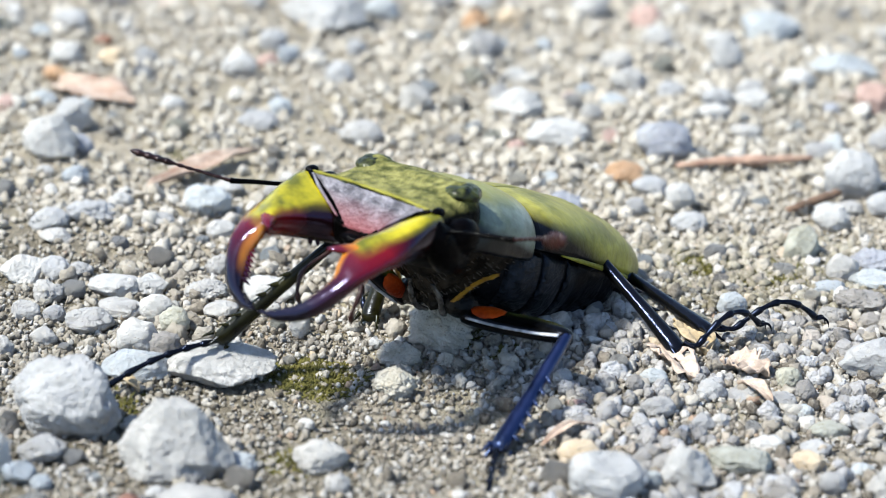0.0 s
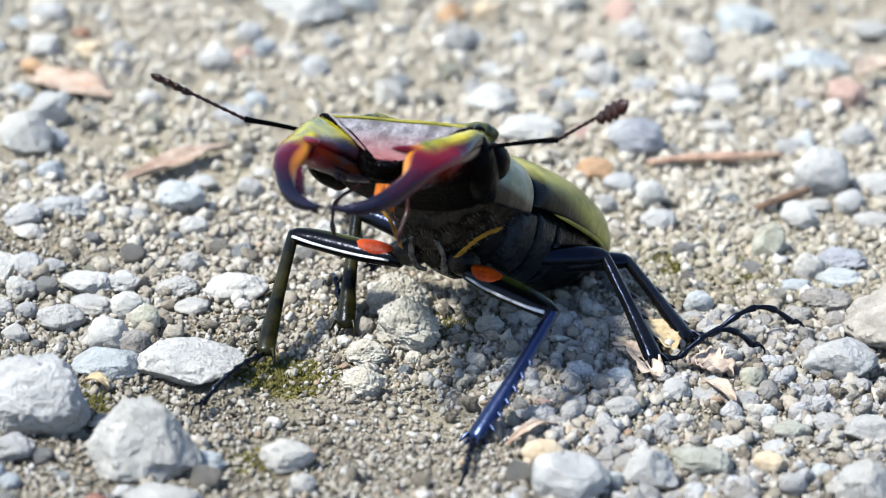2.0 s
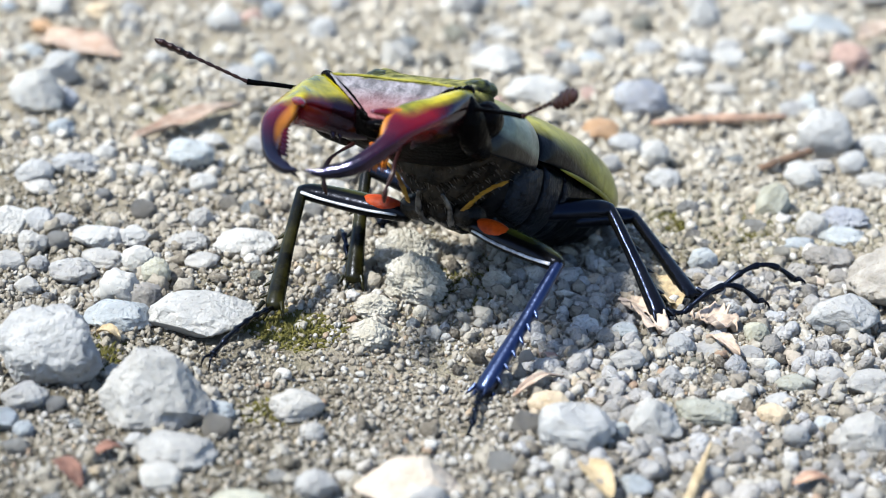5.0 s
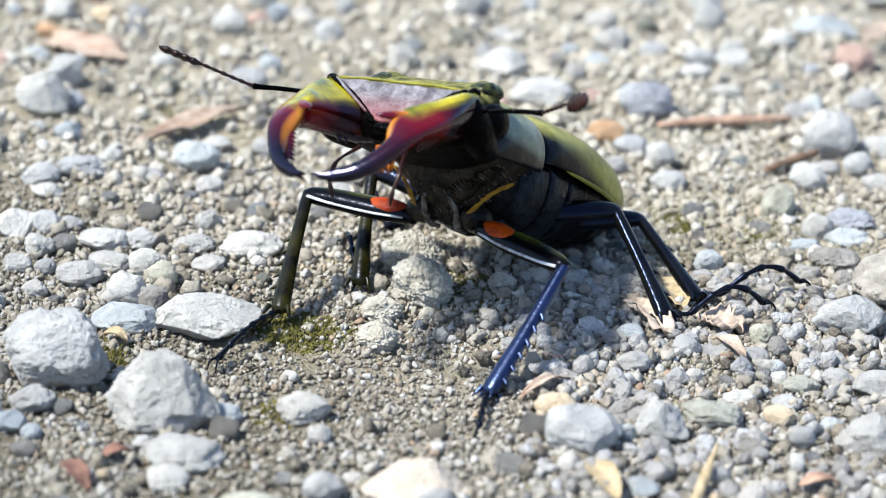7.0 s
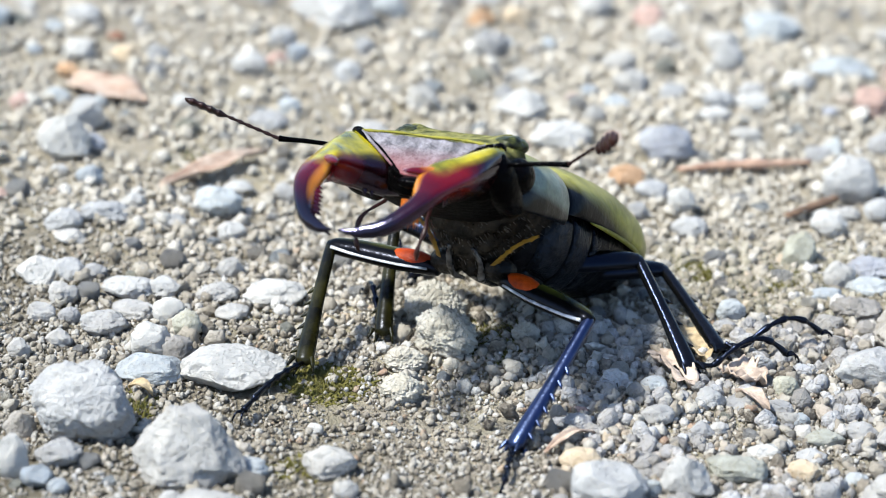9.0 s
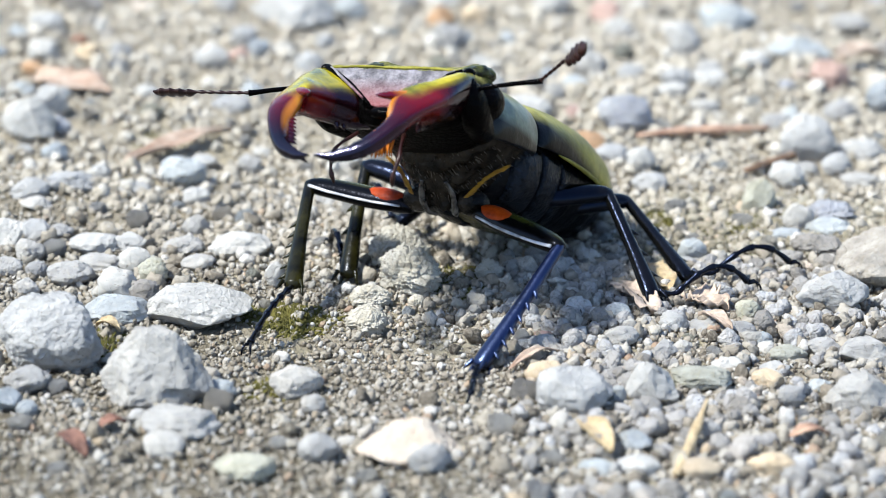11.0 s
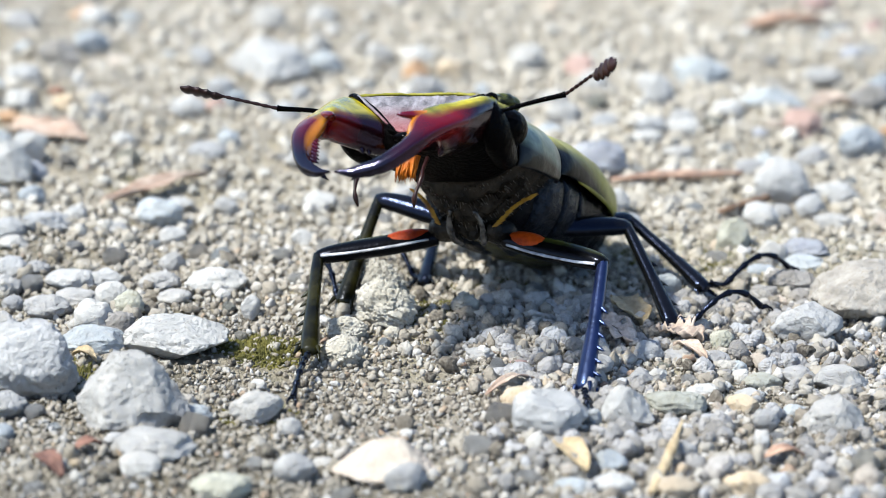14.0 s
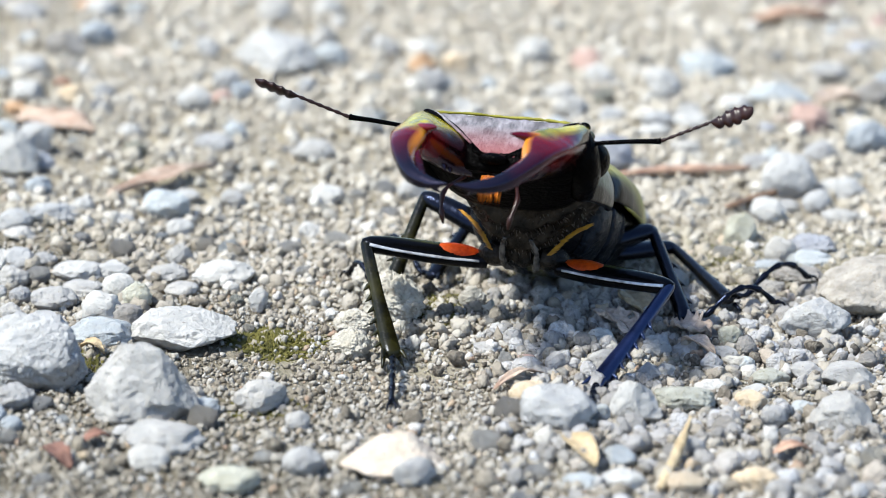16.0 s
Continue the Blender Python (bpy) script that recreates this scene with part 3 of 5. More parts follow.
# ---- materials of the beetle ----
def chitin(name, dark, light, rough, coat=0.5, grain=900.0, relief=0.00008, patch=70.0, gloss=0.4, under=None, level=0.0, soft=0.0006, sheen=None, slope=0.0, crown=None, crown_level=0.0):
    """Beetle shell: two tones in soft patches, fine punctures, a hard clear coat."""
    m, nt, b = material(name)
    pos = coords(nt)
    big = noise_tex(nt, patch, 3, 0.5, pos)
    fine = noise_tex(nt, grain, 3, 0.6, pos)
    col = mix(nt, ramp(nt, big, [(0.35, (0, 0, 0)), (0.65, (1, 1, 1))]), dark, light)
    col = mix(nt, 1.0, col, ramp(nt, fine, [(0.3, (0.75, 0.75, 0.75)), (0.6, (1.08, 1.08, 1.08))]), "MULTIPLY")
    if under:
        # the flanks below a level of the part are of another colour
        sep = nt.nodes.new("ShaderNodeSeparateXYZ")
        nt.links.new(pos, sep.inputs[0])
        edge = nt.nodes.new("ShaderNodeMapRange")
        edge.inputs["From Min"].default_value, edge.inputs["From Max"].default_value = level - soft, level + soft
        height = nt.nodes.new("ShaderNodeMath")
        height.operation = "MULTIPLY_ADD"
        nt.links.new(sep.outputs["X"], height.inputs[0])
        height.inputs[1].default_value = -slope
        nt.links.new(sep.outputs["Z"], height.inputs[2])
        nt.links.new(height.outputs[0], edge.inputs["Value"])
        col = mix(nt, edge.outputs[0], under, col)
        if crown:
            high = nt.nodes.new("ShaderNodeMapRange")
            high.inputs["From Min"].default_value, high.inputs["From Max"].default_value = crown_level - 0.0008, crown_level + 0.0008
            nt.links.new(sep.outputs["Z"], high.inputs["Value"])
            col = mix(nt, high.outputs[0], col, crown)
    nt.links.new(col, b.inputs["Base Color"])
    b.inputs["Roughness"].default_value = rough
    b.inputs["Specular IOR Level"].default_value = gloss
    # tinted gloss paints a bluish sky reflection on the shell
    if sheen:
        b.inputs["Specular Tint"].default_value = (*sheen, 1)
    b.inputs["Coat Weight"].default_value = coat
    b.inputs["Coat Roughness"].default_value = 0.06
    bump(nt, b, fine, 0.5, relief)
    return m


def attribute(nt, name):
    n = nt.nodes.new("ShaderNodeAttribute")
    n.attribute_name = name
    return n.outputs["Fac"]


def mandible_material():
    """Wine red along the bow and black at the points; olive-gold over the root and amber along the inner edge, both
    with sunlight painted in.
    """
    m, nt, b = material("mandible_horn")
    pos = coords(nt)
    sep = nt.nodes.new("ShaderNodeSeparateXYZ")
    nt.links.new(pos, sep.inputs[0])
    along = nt.nodes.new("ShaderNodeMapRange")
    along.inputs["From Min"].default_value, along.inputs["From Max"].default_value = 0.008, 0.029
    nt.links.new(sep.outputs["X"], along.inputs["Value"])
    wob = nt.nodes.new("ShaderNodeMath")
    wob.operation = "MULTIPLY_ADD"
    patch = noise_tex(nt, 240, 3, 0.55, pos)
    nt.links.new(patch, wob.inputs[0])
    wob.inputs[1].default_value = 0.14
    nt.links.new(along.outputs[0], wob.inputs[2])
    red = ramp(nt, wob.outputs[0], [(0.0, (0.004, 0.002, 0.002)), (0.42, (0.010, 0.002, 0.002)), (0.58, (0.120, 0.003, 0.003)), (0.73, (0.090, 0.002, 0.004)), (0.86, (0.022, 0.002, 0.004)), (0.97, (0.003, 0.002, 0.003))])
    streak = ramp(nt, patch, [(0.34, (0.10, 0.10, 0.006)), (0.50, (0.30, 0.265, 0.009)), (0.66, (0.46, 0.38, 0.014))])
    col = mix(nt, attribute(nt, "amber"), red, (0.50, 0.190, 0.014))
    col = mix(nt, attribute(nt, "gold"), col, streak)
    nt.links.new(col, b.inputs["Base Color"])
    b.inputs["Roughness"].default_value = 0.13
    b.inputs["Specular IOR Level"].default_value = 0.5
    # violet tint of the gloss stands in for reflected sky
    b.inputs["Specular Tint"].default_value = (0.62, 0.60, 1.0, 1)
    bump(nt, b, noise_tex(nt, 900, 4, 0.6, pos), 0.5, 0.00010)
    return m


# olive top and black flank paint reflected foliage and shade into the colour
ELYTRA = chitin("olive_sheen_shell", (0.125, 0.120, 0.014), (0.330, 0.300, 0.050), 0.34, 0.0, 900, 0.00016, 150, gloss=0.16, under=(0.002, 0.002, 0.003), level=0.0034, soft=0.0011, slope=0.30)
# pale flank colour paints reflected sky, the olive crown reflected foliage
SHIELD = chitin("pronotum_shell", (0.080, 0.100, 0.058), (0.250, 0.285, 0.235), 0.32, 0.05, 900, 0.00018, 210, gloss=0.30, under=(0.003, 0.003, 0.003), level=-0.0011, soft=0.0006, slope=0.167, crown=(0.20, 0.19, 0.03), crown_level=0.0042)
BLACK = chitin("black_shell", (0.0005, 0.0005, 0.0005), (0.0018, 0.0014, 0.0016), 0.18, 0.0, 1300, 0.00050, gloss=0.03)
LEG = chitin("leg_shell", (0.0006, 0.0006, 0.001), (0.006, 0.006, 0.005), 0.20, 0.0, 1200, 0.00013, gloss=0.26, sheen=(0.42, 0.54, 1.0))
# olive and olive-brown leg tones paint the reflection of foliage on black legs
OLIVE_LEG = chitin("olive_sheen_leg", (0.014, 0.016, 0.003), (0.060, 0.062, 0.008), 0.20, 0.0, 1200, 0.00010, 200, gloss=0.12, under=(0.002, 0.002, 0.002), level=0.0009, soft=0.0005, sheen=(0.70, 0.75, 1.0))
BROWN_LEG = chitin("brown_sheen_leg", (0.002, 0.002, 0.001), (0.024, 0.022, 0.005), 0.26, 0.0, 1200, 0.00014, 200, gloss=0.2, sheen=(0.80, 0.85, 1.0))
# blue base colour stands in for sky reflected on the left front shin
SKY_SHIN = chitin("sky_tinted_shin", (0.001, 0.002, 0.010), (0.006, 0.009, 0.032), 0.28, 0.0, 1200, 0.00012, 260, gloss=1.0, sheen=(0.38, 0.52, 1.0))
GLINT = chitin("painted_glint", (0.12, 0.12, 0.13), (0.58, 0.58, 0.60), 0.16, 0.5, 1500, 0.00030, 420, gloss=0.8)
KEEL = chitin("glint_keel", (0.006, 0.005, 0.004), (0.13, 0.115, 0.10), 0.26, 0.2, 1500, 0.00050, 700, gloss=0.5)
FUZZ = chitin("breast_fuzz", (0.004, 0.0035, 0.003), (0.10, 0.083, 0.064), 0.36, 0.0, 1500, 0.00010, 600, gloss=0.4)
UNDER = chitin("hairy_underside", (0.0006, 0.0005, 0.0004), (0.030, 0.023, 0.016), 0.27, 0.0, 1800, 0.0009, 520, gloss=0.14)
BELLY = chitin("belly_plates", (0.001, 0.001, 0.002), (0.005, 0.005, 0.006), 0.26, 0.0, 900, 0.00060, 400, gloss=0.12, sheen=(0.75, 0.85, 1.0), under=(0.10, 0.09, 0.04), level=-0.0098, soft=0.0005)
# olive above the level is reflected foliage put into the head's colour
HEADTOP = chitin("head_shell", (0.060, 0.064, 0.020), (0.240, 0.226, 0.075), 0.46, 0.0, 1500, 0.00080, 700, 0.03, (0.0006, 0.0005, 0.0005), 0.0038)
BROW = chitin("dark_green_shell", (0.004, 0.005, 0.003), (0.060, 0.066, 0.016), 0.30, 0.0, 1500, 0.00035, 900, 0.25)
CREST = chitin("crest_shell", (0.150, 0.140, 0.016), (0.250, 0.230, 0.040), 0.44, 0.0, 1500, 0.00020, 300, 0.1)
FRONS = chitin("face_plate", (0.060, 0.056, 0.068), (0.235, 0.220, 0.245), 0.42, 0.0, 2300, 0.00060, 620, 0.35, (0.19, 0.055, 0.060), 0.0018, 0.0016)
RUST = chitin("orange_patch", (0.11, 0.008, 0.001), (0.34, 0.045, 0.002), 0.45, 0.0, 2500, 0.00025, 260, 0.12)
GOLD = chitin("golden_hair", (0.20, 0.085, 0.006), (0.46, 0.230, 0.016), 0.5, 0.0, 2500, 0.00012, 500, 0.3)
BROWN = chitin("antenna_shell", (0.010, 0.004, 0.003), (0.028, 0.007, 0.005), 0.35, 0.0, gloss=0.3)
PLATE = chitin("side_plates", (0.0006, 0.001, 0.002), (0.010, 0.012, 0.017), 0.22, 0.0, 1500, 0.00100, 700, gloss=0.22, sheen=(0.65, 0.78, 1.0))
AMBER = chitin("amber_hair", (0.20, 0.035, 0.002), (0.44, 0.125, 0.006), 0.5, 0.0, 2500, 0.00012, 500, 0.2)
MANDIBLE = mandible_material()
MM = 0.001


# ---- shapes for the beetle, in millimetres ----
def loft(rings, cap=True):
    """A skin over rings of points with the same count."""
    bm = bmesh.new()
    rows = [[bm.verts.new(Vector(p) * MM) for p in ring] for ring in rings]
    n = len(rows[0])
    for a, b in zip(rows, rows[1:]):
        for i in range(n):
            bm.faces.new((a[i], a[(i + 1) % n], b[(i + 1) % n], b[i]))
    if cap:
        for ring, flip in ((rows[0], True), (rows[-1], False)):
            mid = bm.verts.new(sum((v.co for v in ring), Vector()) / n)
            for i in range(n):
                f = (ring[i], ring[(i + 1) % n], mid)
                bm.faces.new(f[::-1] if flip else f)
    bmesh.ops.recalc_face_normals(bm, faces=bm.faces)
    return bm


def smooth_path(points, steps=6):
    """A smooth curve through control points of any number of values."""
    k = [np.array(p, float) for p in points]
    k = [2 * k[0] - k[1], *k, 2 * k[-1] - k[-2]]
    out = []
    for a, b, c, d in zip(k, k[1:], k[2:], k[3:]):
        for i in range(steps):
            t = i / steps
            out.append(0.5 * (2 * b + (c - a) * t + (2 * a - 5 * b + 4 * c - d) * t * t + (3 * b - a - 3 * c + d) * t ** 3))
    return out + [k[-2]]


def tube(points, sides=14, up=(0, 0, 1), steps=6, bumpy=0.0):
    """A round or flattened limb: points of x, y, z, half width and half height."""
    path = smooth_path(points, steps)
    rings = []
    for i, p in enumerate(path):
        q = np.array(path[min(i + 1, len(path) - 1)][:3]) - np.array(path[max(i - 1, 0)][:3])
        d = Vector(q).normalized()
        side = Vector(up).cross(d).normalized()
        top = d.cross(side)
        wob = 1 + bumpy * noise.noise(Vector(p[:3]) * 1.7)
        rings.append([Vector(p[:3]) + wob * (side * max(p[3], 0.02) * math.cos(2 * math.pi * j / sides) + top * max(p[4], 0.02) * math.sin(2 * math.pi * j / sides))
                      for j in range(sides)])
    return loft(rings)


def cone(bm, base, tip, r, sides=7):
    """Adds a spine or tooth to a bmesh."""
    base, tip = Vector(base) * MM, Vector(tip) * MM
    d = (tip - base).normalized()
    s = d.orthogonal().normalized()
    u = d.cross(s)
    ring = [bm.verts.new(base + (s * math.cos(a) + u * math.sin(a)) * r * MM) for a in [2 * math.pi * i / sides for i in range(sides)]]
    mid = [bm.verts.new(base.lerp(tip, 0.6) + (s * math.cos(a) + u * math.sin(a)) * r * 0.55 * MM) for a in [2 * math.pi * i / sides for i in range(sides)]]
    top = bm.verts.new(tip)
    for i in range(sides):
        j = (i + 1) % sides
        bm.faces.new((ring[i], ring[j], mid[j], mid[i]))
        bm.faces.new((mid[i], mid[j], top))


def ball(bm, at, size, detail=2):
    made = bmesh.ops.create_icosphere(bm, subdivisions=detail, radius=1.0)
    bmesh.ops.transform(bm, matrix=Matrix.Translation(Vector(at) * MM) @ Matrix.Diagonal((size[0] * MM, size[1] * MM, size[2] * MM, 1)), verts=made["verts"])


def at_x(table, x):
    xs = [r[0] for r in table]
    return [float(np.interp(x, xs, [r[k] for r in table])) for k in range(1, len(table[0]))]


def section(w, top, low, n=36, power=2.3, side=0.0):
    """One cross-section of a body: half width, top and bottom heights; side is the height of the widest line."""
    pts = []
    for i in range(n):
        a = 2 * math.pi * i / n
        c, s = math.cos(a), math.sin(a)
        y = w * math.copysign(abs(c) ** (2 / power), c)
        z = side + (top - side if s > 0 else side - low) * math.copysign(abs(s) ** (2 / power), s)
        pts.append((y, z))
    return pts


def build_elytron(root, side):
    """One wing case, a thin domed shell from the seam to the edge."""
    table = [(-34.0, 0.8, -3.0, -3.4), (-33.2, 3.2, -1.6, -3.0), (-31.5, 5.6, 0.3, -2.5), (-28, 7.8, 2.6, -1.9), (-22, 9.6, 4.6, -1.2), (-14, 10.6, 5.7, -0.7),
             (-6, 10.6, 5.9, -0.2), (-1, 10.1, 5.5, 0.0), (0.8, 9.0, 4.9, 0.2), (1.6, 7.4, 4.2, 0.6)]
    bm = bmesh.new()
    xs = [-34.0, -33.6, -33.0, -32.2, -31] + list(np.arange(-29.5, 0.5, 1.3)) + [0.4, 1.1, 1.6]
    n = 22
    rows = []
    for x in xs:
        w, top, low = at_x(table, x)
        row = []
        for j in range(n + 1):
            v = j / n
            a = v * math.radians(112)
            y = 0.06 + w * math.sin(min(a, math.pi / 2)) - (0.10 * w * (1 - math.cos(max(a - math.pi / 2, 0) * 2)) if a > math.pi / 2 else 0)
            z = low + (top - low) * math.cos(min(a, math.pi / 2)) ** 0.8 - 2.0 * math.sin(max(a - math.pi / 2, 0))
            z += 0.10 * noise.noise((x * 0.25, y * 0.4, 2.2 + side)) - 0.22 * math.exp(-((y - 0.0) / 0.5) ** 2)
            row.append(bm.verts.new(Vector((x, side * y, z)) * MM))
        rows.append(row)
    for a, b in zip(rows, rows[1:]):
        for j in range(n):
            f = (a[j], b[j], b[j + 1], a[j + 1])
            bm.faces.new(f if side > 0 else f[::-1])
    bmesh.ops.recalc_face_normals(bm, faces=bm.faces)
    bmesh.ops.solidify(bm, geom=bm.faces[:], thickness=0.45 * MM)
    return part("elytron", bm, ELYTRA, root, "smooth wing case with a painted olive-gold sheen")


def build_body(root):
    # hind body under the wing cases, with overlapping belly plates
    table = [(-32.5, 1.5, -2.5, -4.0), (-30.5, 5.0, -1.6, -6.0), (-26, 7.6, 0.0, -8.8), (-20, 9.2, 1.5, -10.0), (-13, 9.6, 2.0, -10.5), (-9, 9.2, 2.0, -10.3)]
    rings = []
    for x in np.arange(-32.5, -8.9, 0.55):
        w, top, low = at_x(table, x)
        step = ((-x) % 4.4) / 4.4
        k = 1 - 0.045 * (1 - step) ** 2
        rings.append([(x, y, z) for y, z in section(w * k, top, low * k, 40, 2.2, -2.4)])
    part("abdomen", loft(rings), BELLY, root, "dark banded belly plates")
    table = [(-12, 8.6, 2.5, -10.3), (-8, 9.3, 3.0, -10.7), (-3, 9.2, 3.0, -10.5), (1, 8.4, 3.0, -9.8), (3.5, 6.6, 2.0, -8.6)]
    rings = [[(x, y, z) for y, z in section(*at_x(table, x), 40, 2.2, -2.0)] for x in np.arange(-12, 3.6, 0.7)]
    part("metathorax", loft(rings), BELLY, root, "dark glossy breastplate")
    # fore body, deep between the front legs
    table = [(1.0, 8.4, 3.2, -5.8), (3.0, 8.8, 3.6, -9.2), (5.5, 8.9, 3.8, -10.4), (8.0, 8.8, 3.8, -9.0), (11.0, 8.2, 3.4, -6.4), (13.2, 6.8, 2.6, -4.6)]
    rings = []
    for x in np.arange(1.0, 13.3, 0.3):
        w, top, low = at_x(table, x)
        ring = []
        for y, z in section(w, top, low, 80, 2.1, -1.6):
            if z < -1.2:
                y *= 1 - 0.62 * min(1, (-1.2 - z) / 9)
            fold = (0.45 * math.sin(x * 2.6 + 0.25 * y) + 0.7 * noise.noise((x * 0.7, y * 0.7, z * 0.5)) + 0.35 * noise.noise((x * 1.9, y * 1.9, z * 1.6))) * min(1.0, max(0.0, (-0.6 - z) / 1.5))
            z += fold
            y *= 1 + 0.05 * fold
            ring.append((x, y, z))
        rings.append(ring)
    part("prothorax", loft(rings), UNDER, root, "brown-grey wrinkled hairy throat and breast")
    # short combed hair on throat and breast
    rnd = random.Random(9)
    bm = bmesh.new()
    for _ in range(520):
        x, a = rnd.uniform(2.0, 12.6), radians(rnd.uniform(188, 352))
        w, top, low = at_x(table, x)
        c, d = math.cos(a), math.sin(a)
        y, z = w * math.copysign(abs(c) ** 0.95, c), -1.6 - (-1.6 - low) * abs(d) ** 0.95
        y *= 1 - 0.62 * min(1, max(0, (-1.2 - z) / 9))
        way = Vector((-0.9 + rnd.gauss(0, 0.2), 0.18 * c + rnd.gauss(0, 0.12), -0.22 + 0.22 * d + rnd.gauss(0, 0.10))).normalized()
        base = Vector((x, y, z + 0.1))
        cone(bm, base, base + way * rnd.uniform(0.6, 1.3), rnd.uniform(0.05, 0.09), 4)
    part("breast_hair", bm, FUZZ, root, "short grey-brown hair combed along the breast")
    # shield over the fore body
    table = [(1.2, 9.4, 5.0), (2.2, 10.0, 5.5), (5.0, 10.2, 5.9), (9.0, 9.9, 5.7), (11.6, 9.2, 5.1), (13.0, 8.2, 4.4)]
    bm = bmesh.new()
    xs = list(np.arange(1.2, 13.05, 0.59))
    n = 40
    rows = []
    for x in xs:
        w, top = at_x(table, x)
        row = []
        for j in range(n + 1):
            a = math.radians(-100 + 200 * j / n)
            y = w * math.copysign(abs(math.sin(a)) ** 0.9, a)
            z = -1.4 + ((top + 1.4) * math.cos(a) ** 0.75 if abs(a) < math.pi / 2 else 4.6 * math.cos(a))
            z -= 0.35 * math.exp(-(y / 0.9) ** 2) + 0.10 * noise.noise((x * 0.5, y * 0.5, 5.0))
            if abs(a) > math.pi / 2:
                y *= 1 - 0.10 * (abs(a) - math.pi / 2)
            row.append(bm.verts.new(Vector((x, y, z)) * MM))
        rows.append(row)
    for a, b in zip(rows, rows[1:]):
        for j in range(n):
            bm.faces.new((a[j], a[j + 1], b[j + 1], b[j]))
    bmesh.ops.recalc_face_normals(bm, faces=bm.faces)
    bmesh.ops.solidify(bm, geom=bm.faces[:], thickness=0.5 * MM)
    part("pronotum", bm, SHIELD, root, "satin neck shield with painted pale grey and olive sheen")
    bm = bmesh.new()
    ball(bm, (0.4, 0, 4.9), (1.6, 1.7, 0.5))
    part("scutellum", bm, BLACK, root, "small dark plate between the wing cases")
    table = [(-12, 8.6, 2.5, -10.3), (-8, 9.3, 3.0, -10.7), (-3, 9.2, 3.0, -10.5), (1, 8.4, 3.0, -9.8), (3.5, 6.6, 2.0, -8.6)]
    for s in (1, -1):
        build_elytron(root, s)
        # overlapping plates on the flank, below the wing case
        for x0, x1, a0, a1, lean in ((-2.6, 2.6, -52, 8, 2.0), (-7.8, -3.0, -62, 8, 2.4), (-11.6, -8.2, -58, 6, 2.0), (-4.6, 0.6, -84, -55, 1.0)):
            bm = bmesh.new()
            rows = []
            for i in range(9):
                row = []
                for j in range(9):
                    u, v = i / 8, j / 8
                    x = x0 + (x1 - x0) * u + lean * (v - 0.5)
                    w, top, low = at_x(table, x)
                    a = radians(a0 + (a1 - a0) * v)
                    rim = 0.10 + 0.45 * (1 - max(abs(2 * u - 1), abs(2 * v - 1)) ** 4) + 0.12 * noise.noise((x, v * 4, 2.0))
                    y = (w + rim) * abs(math.cos(a)) ** (2 / 2.2)
                    z = -2.0 + ((-2.0 - low + rim) if a < 0 else 5.0) * math.copysign(abs(math.sin(a)) ** (2 / 2.2), a)
                    row.append(bm.verts.new(Vector((x, s * y, z)) * MM))
                rows.append(row)
            for p, q in zip(rows, rows[1:]):
                for j in range(8):
                    bm.faces.new((p[j], p[j + 1], q[j + 1], q[j]))
            bmesh.ops.recalc_face_normals(bm, faces=bm.faces)
            bmesh.ops.solidify(bm, geom=bm.faces[:], thickness=0.3 * MM)
            part("side_plate", bm, PLATE, root, "bluish-black plate on the flank")
        bm = tube([(-4.0, s * 10.2, -0.9, 0.08, 0.10), (-7.5, s * 10.5, -1.1, 0.16, 0.26), (-14, s * 10.5, -1.6, 0.20, 0.34), (-21, s * 9.6, -2.2, 0.18, 0.30), (-29, s * 7.2, -3.0, 0.14, 0.22)], 8)
        part("wing_case_edge", bm, CREST, root, "thin olive-yellow lower edge of the wing case")
        # keel between the hips; pale patches in its colour stand for glints
        bm = tube([(9.6, s * 1.6, -7.4, 0.25, 0.2), (8.0, s * 2.2, -9.0, 0.42, 0.34), (6.4, s * 2.0, -10.6, 0.46, 0.4), (4.6, s * 1.4, -10.9, 0.2, 0.2)], 8, (0, 0, 1), 6, 0.4)
        part("breast_keel", bm, KEEL, root, "grey-brown keel between the front hips with glints painted in")
        # hip of the front leg with its fringe of golden hair
        bm = bmesh.new()
        ball(bm, (5.4, s * 3.6, -9.2), (2.3, 2.3, 1.7), 3)
        part("coxa", bm, UNDER, root, "round brown front hip")
        rnd = random.Random(40 + s)
        bm = bmesh.new()
        for k in range(190):
            u = k / 189
            base = Vector((7.3 - 1.1 * u, s * (3.5 + 4.4 * u), -9.2 + 4.4 * u + 0.6 * math.sin(math.pi * u)))
            tip = base + Vector((0.3 + rnd.gauss(0, 0.10), s * (0.9 + rnd.gauss(0, 0.12)), 0.5 + rnd.gauss(0, 0.08)))
            cone(bm, base + Vector((0.3, 0, rnd.gauss(0.0, 0.12))), tip, 0.10, 4)
        part("hair_fringe", bm, GOLD, root, "golden hair along the front hip socket")
        for x, z in ((-4.2, -7.4), (-11.4, -7.6)):
            bm = bmesh.new()
            ball(bm, (x, s * 3.8, z), (2.0, 2.4, 1.7), 3)
            part("coxa", bm, BLACK, root, "glossy black hip")


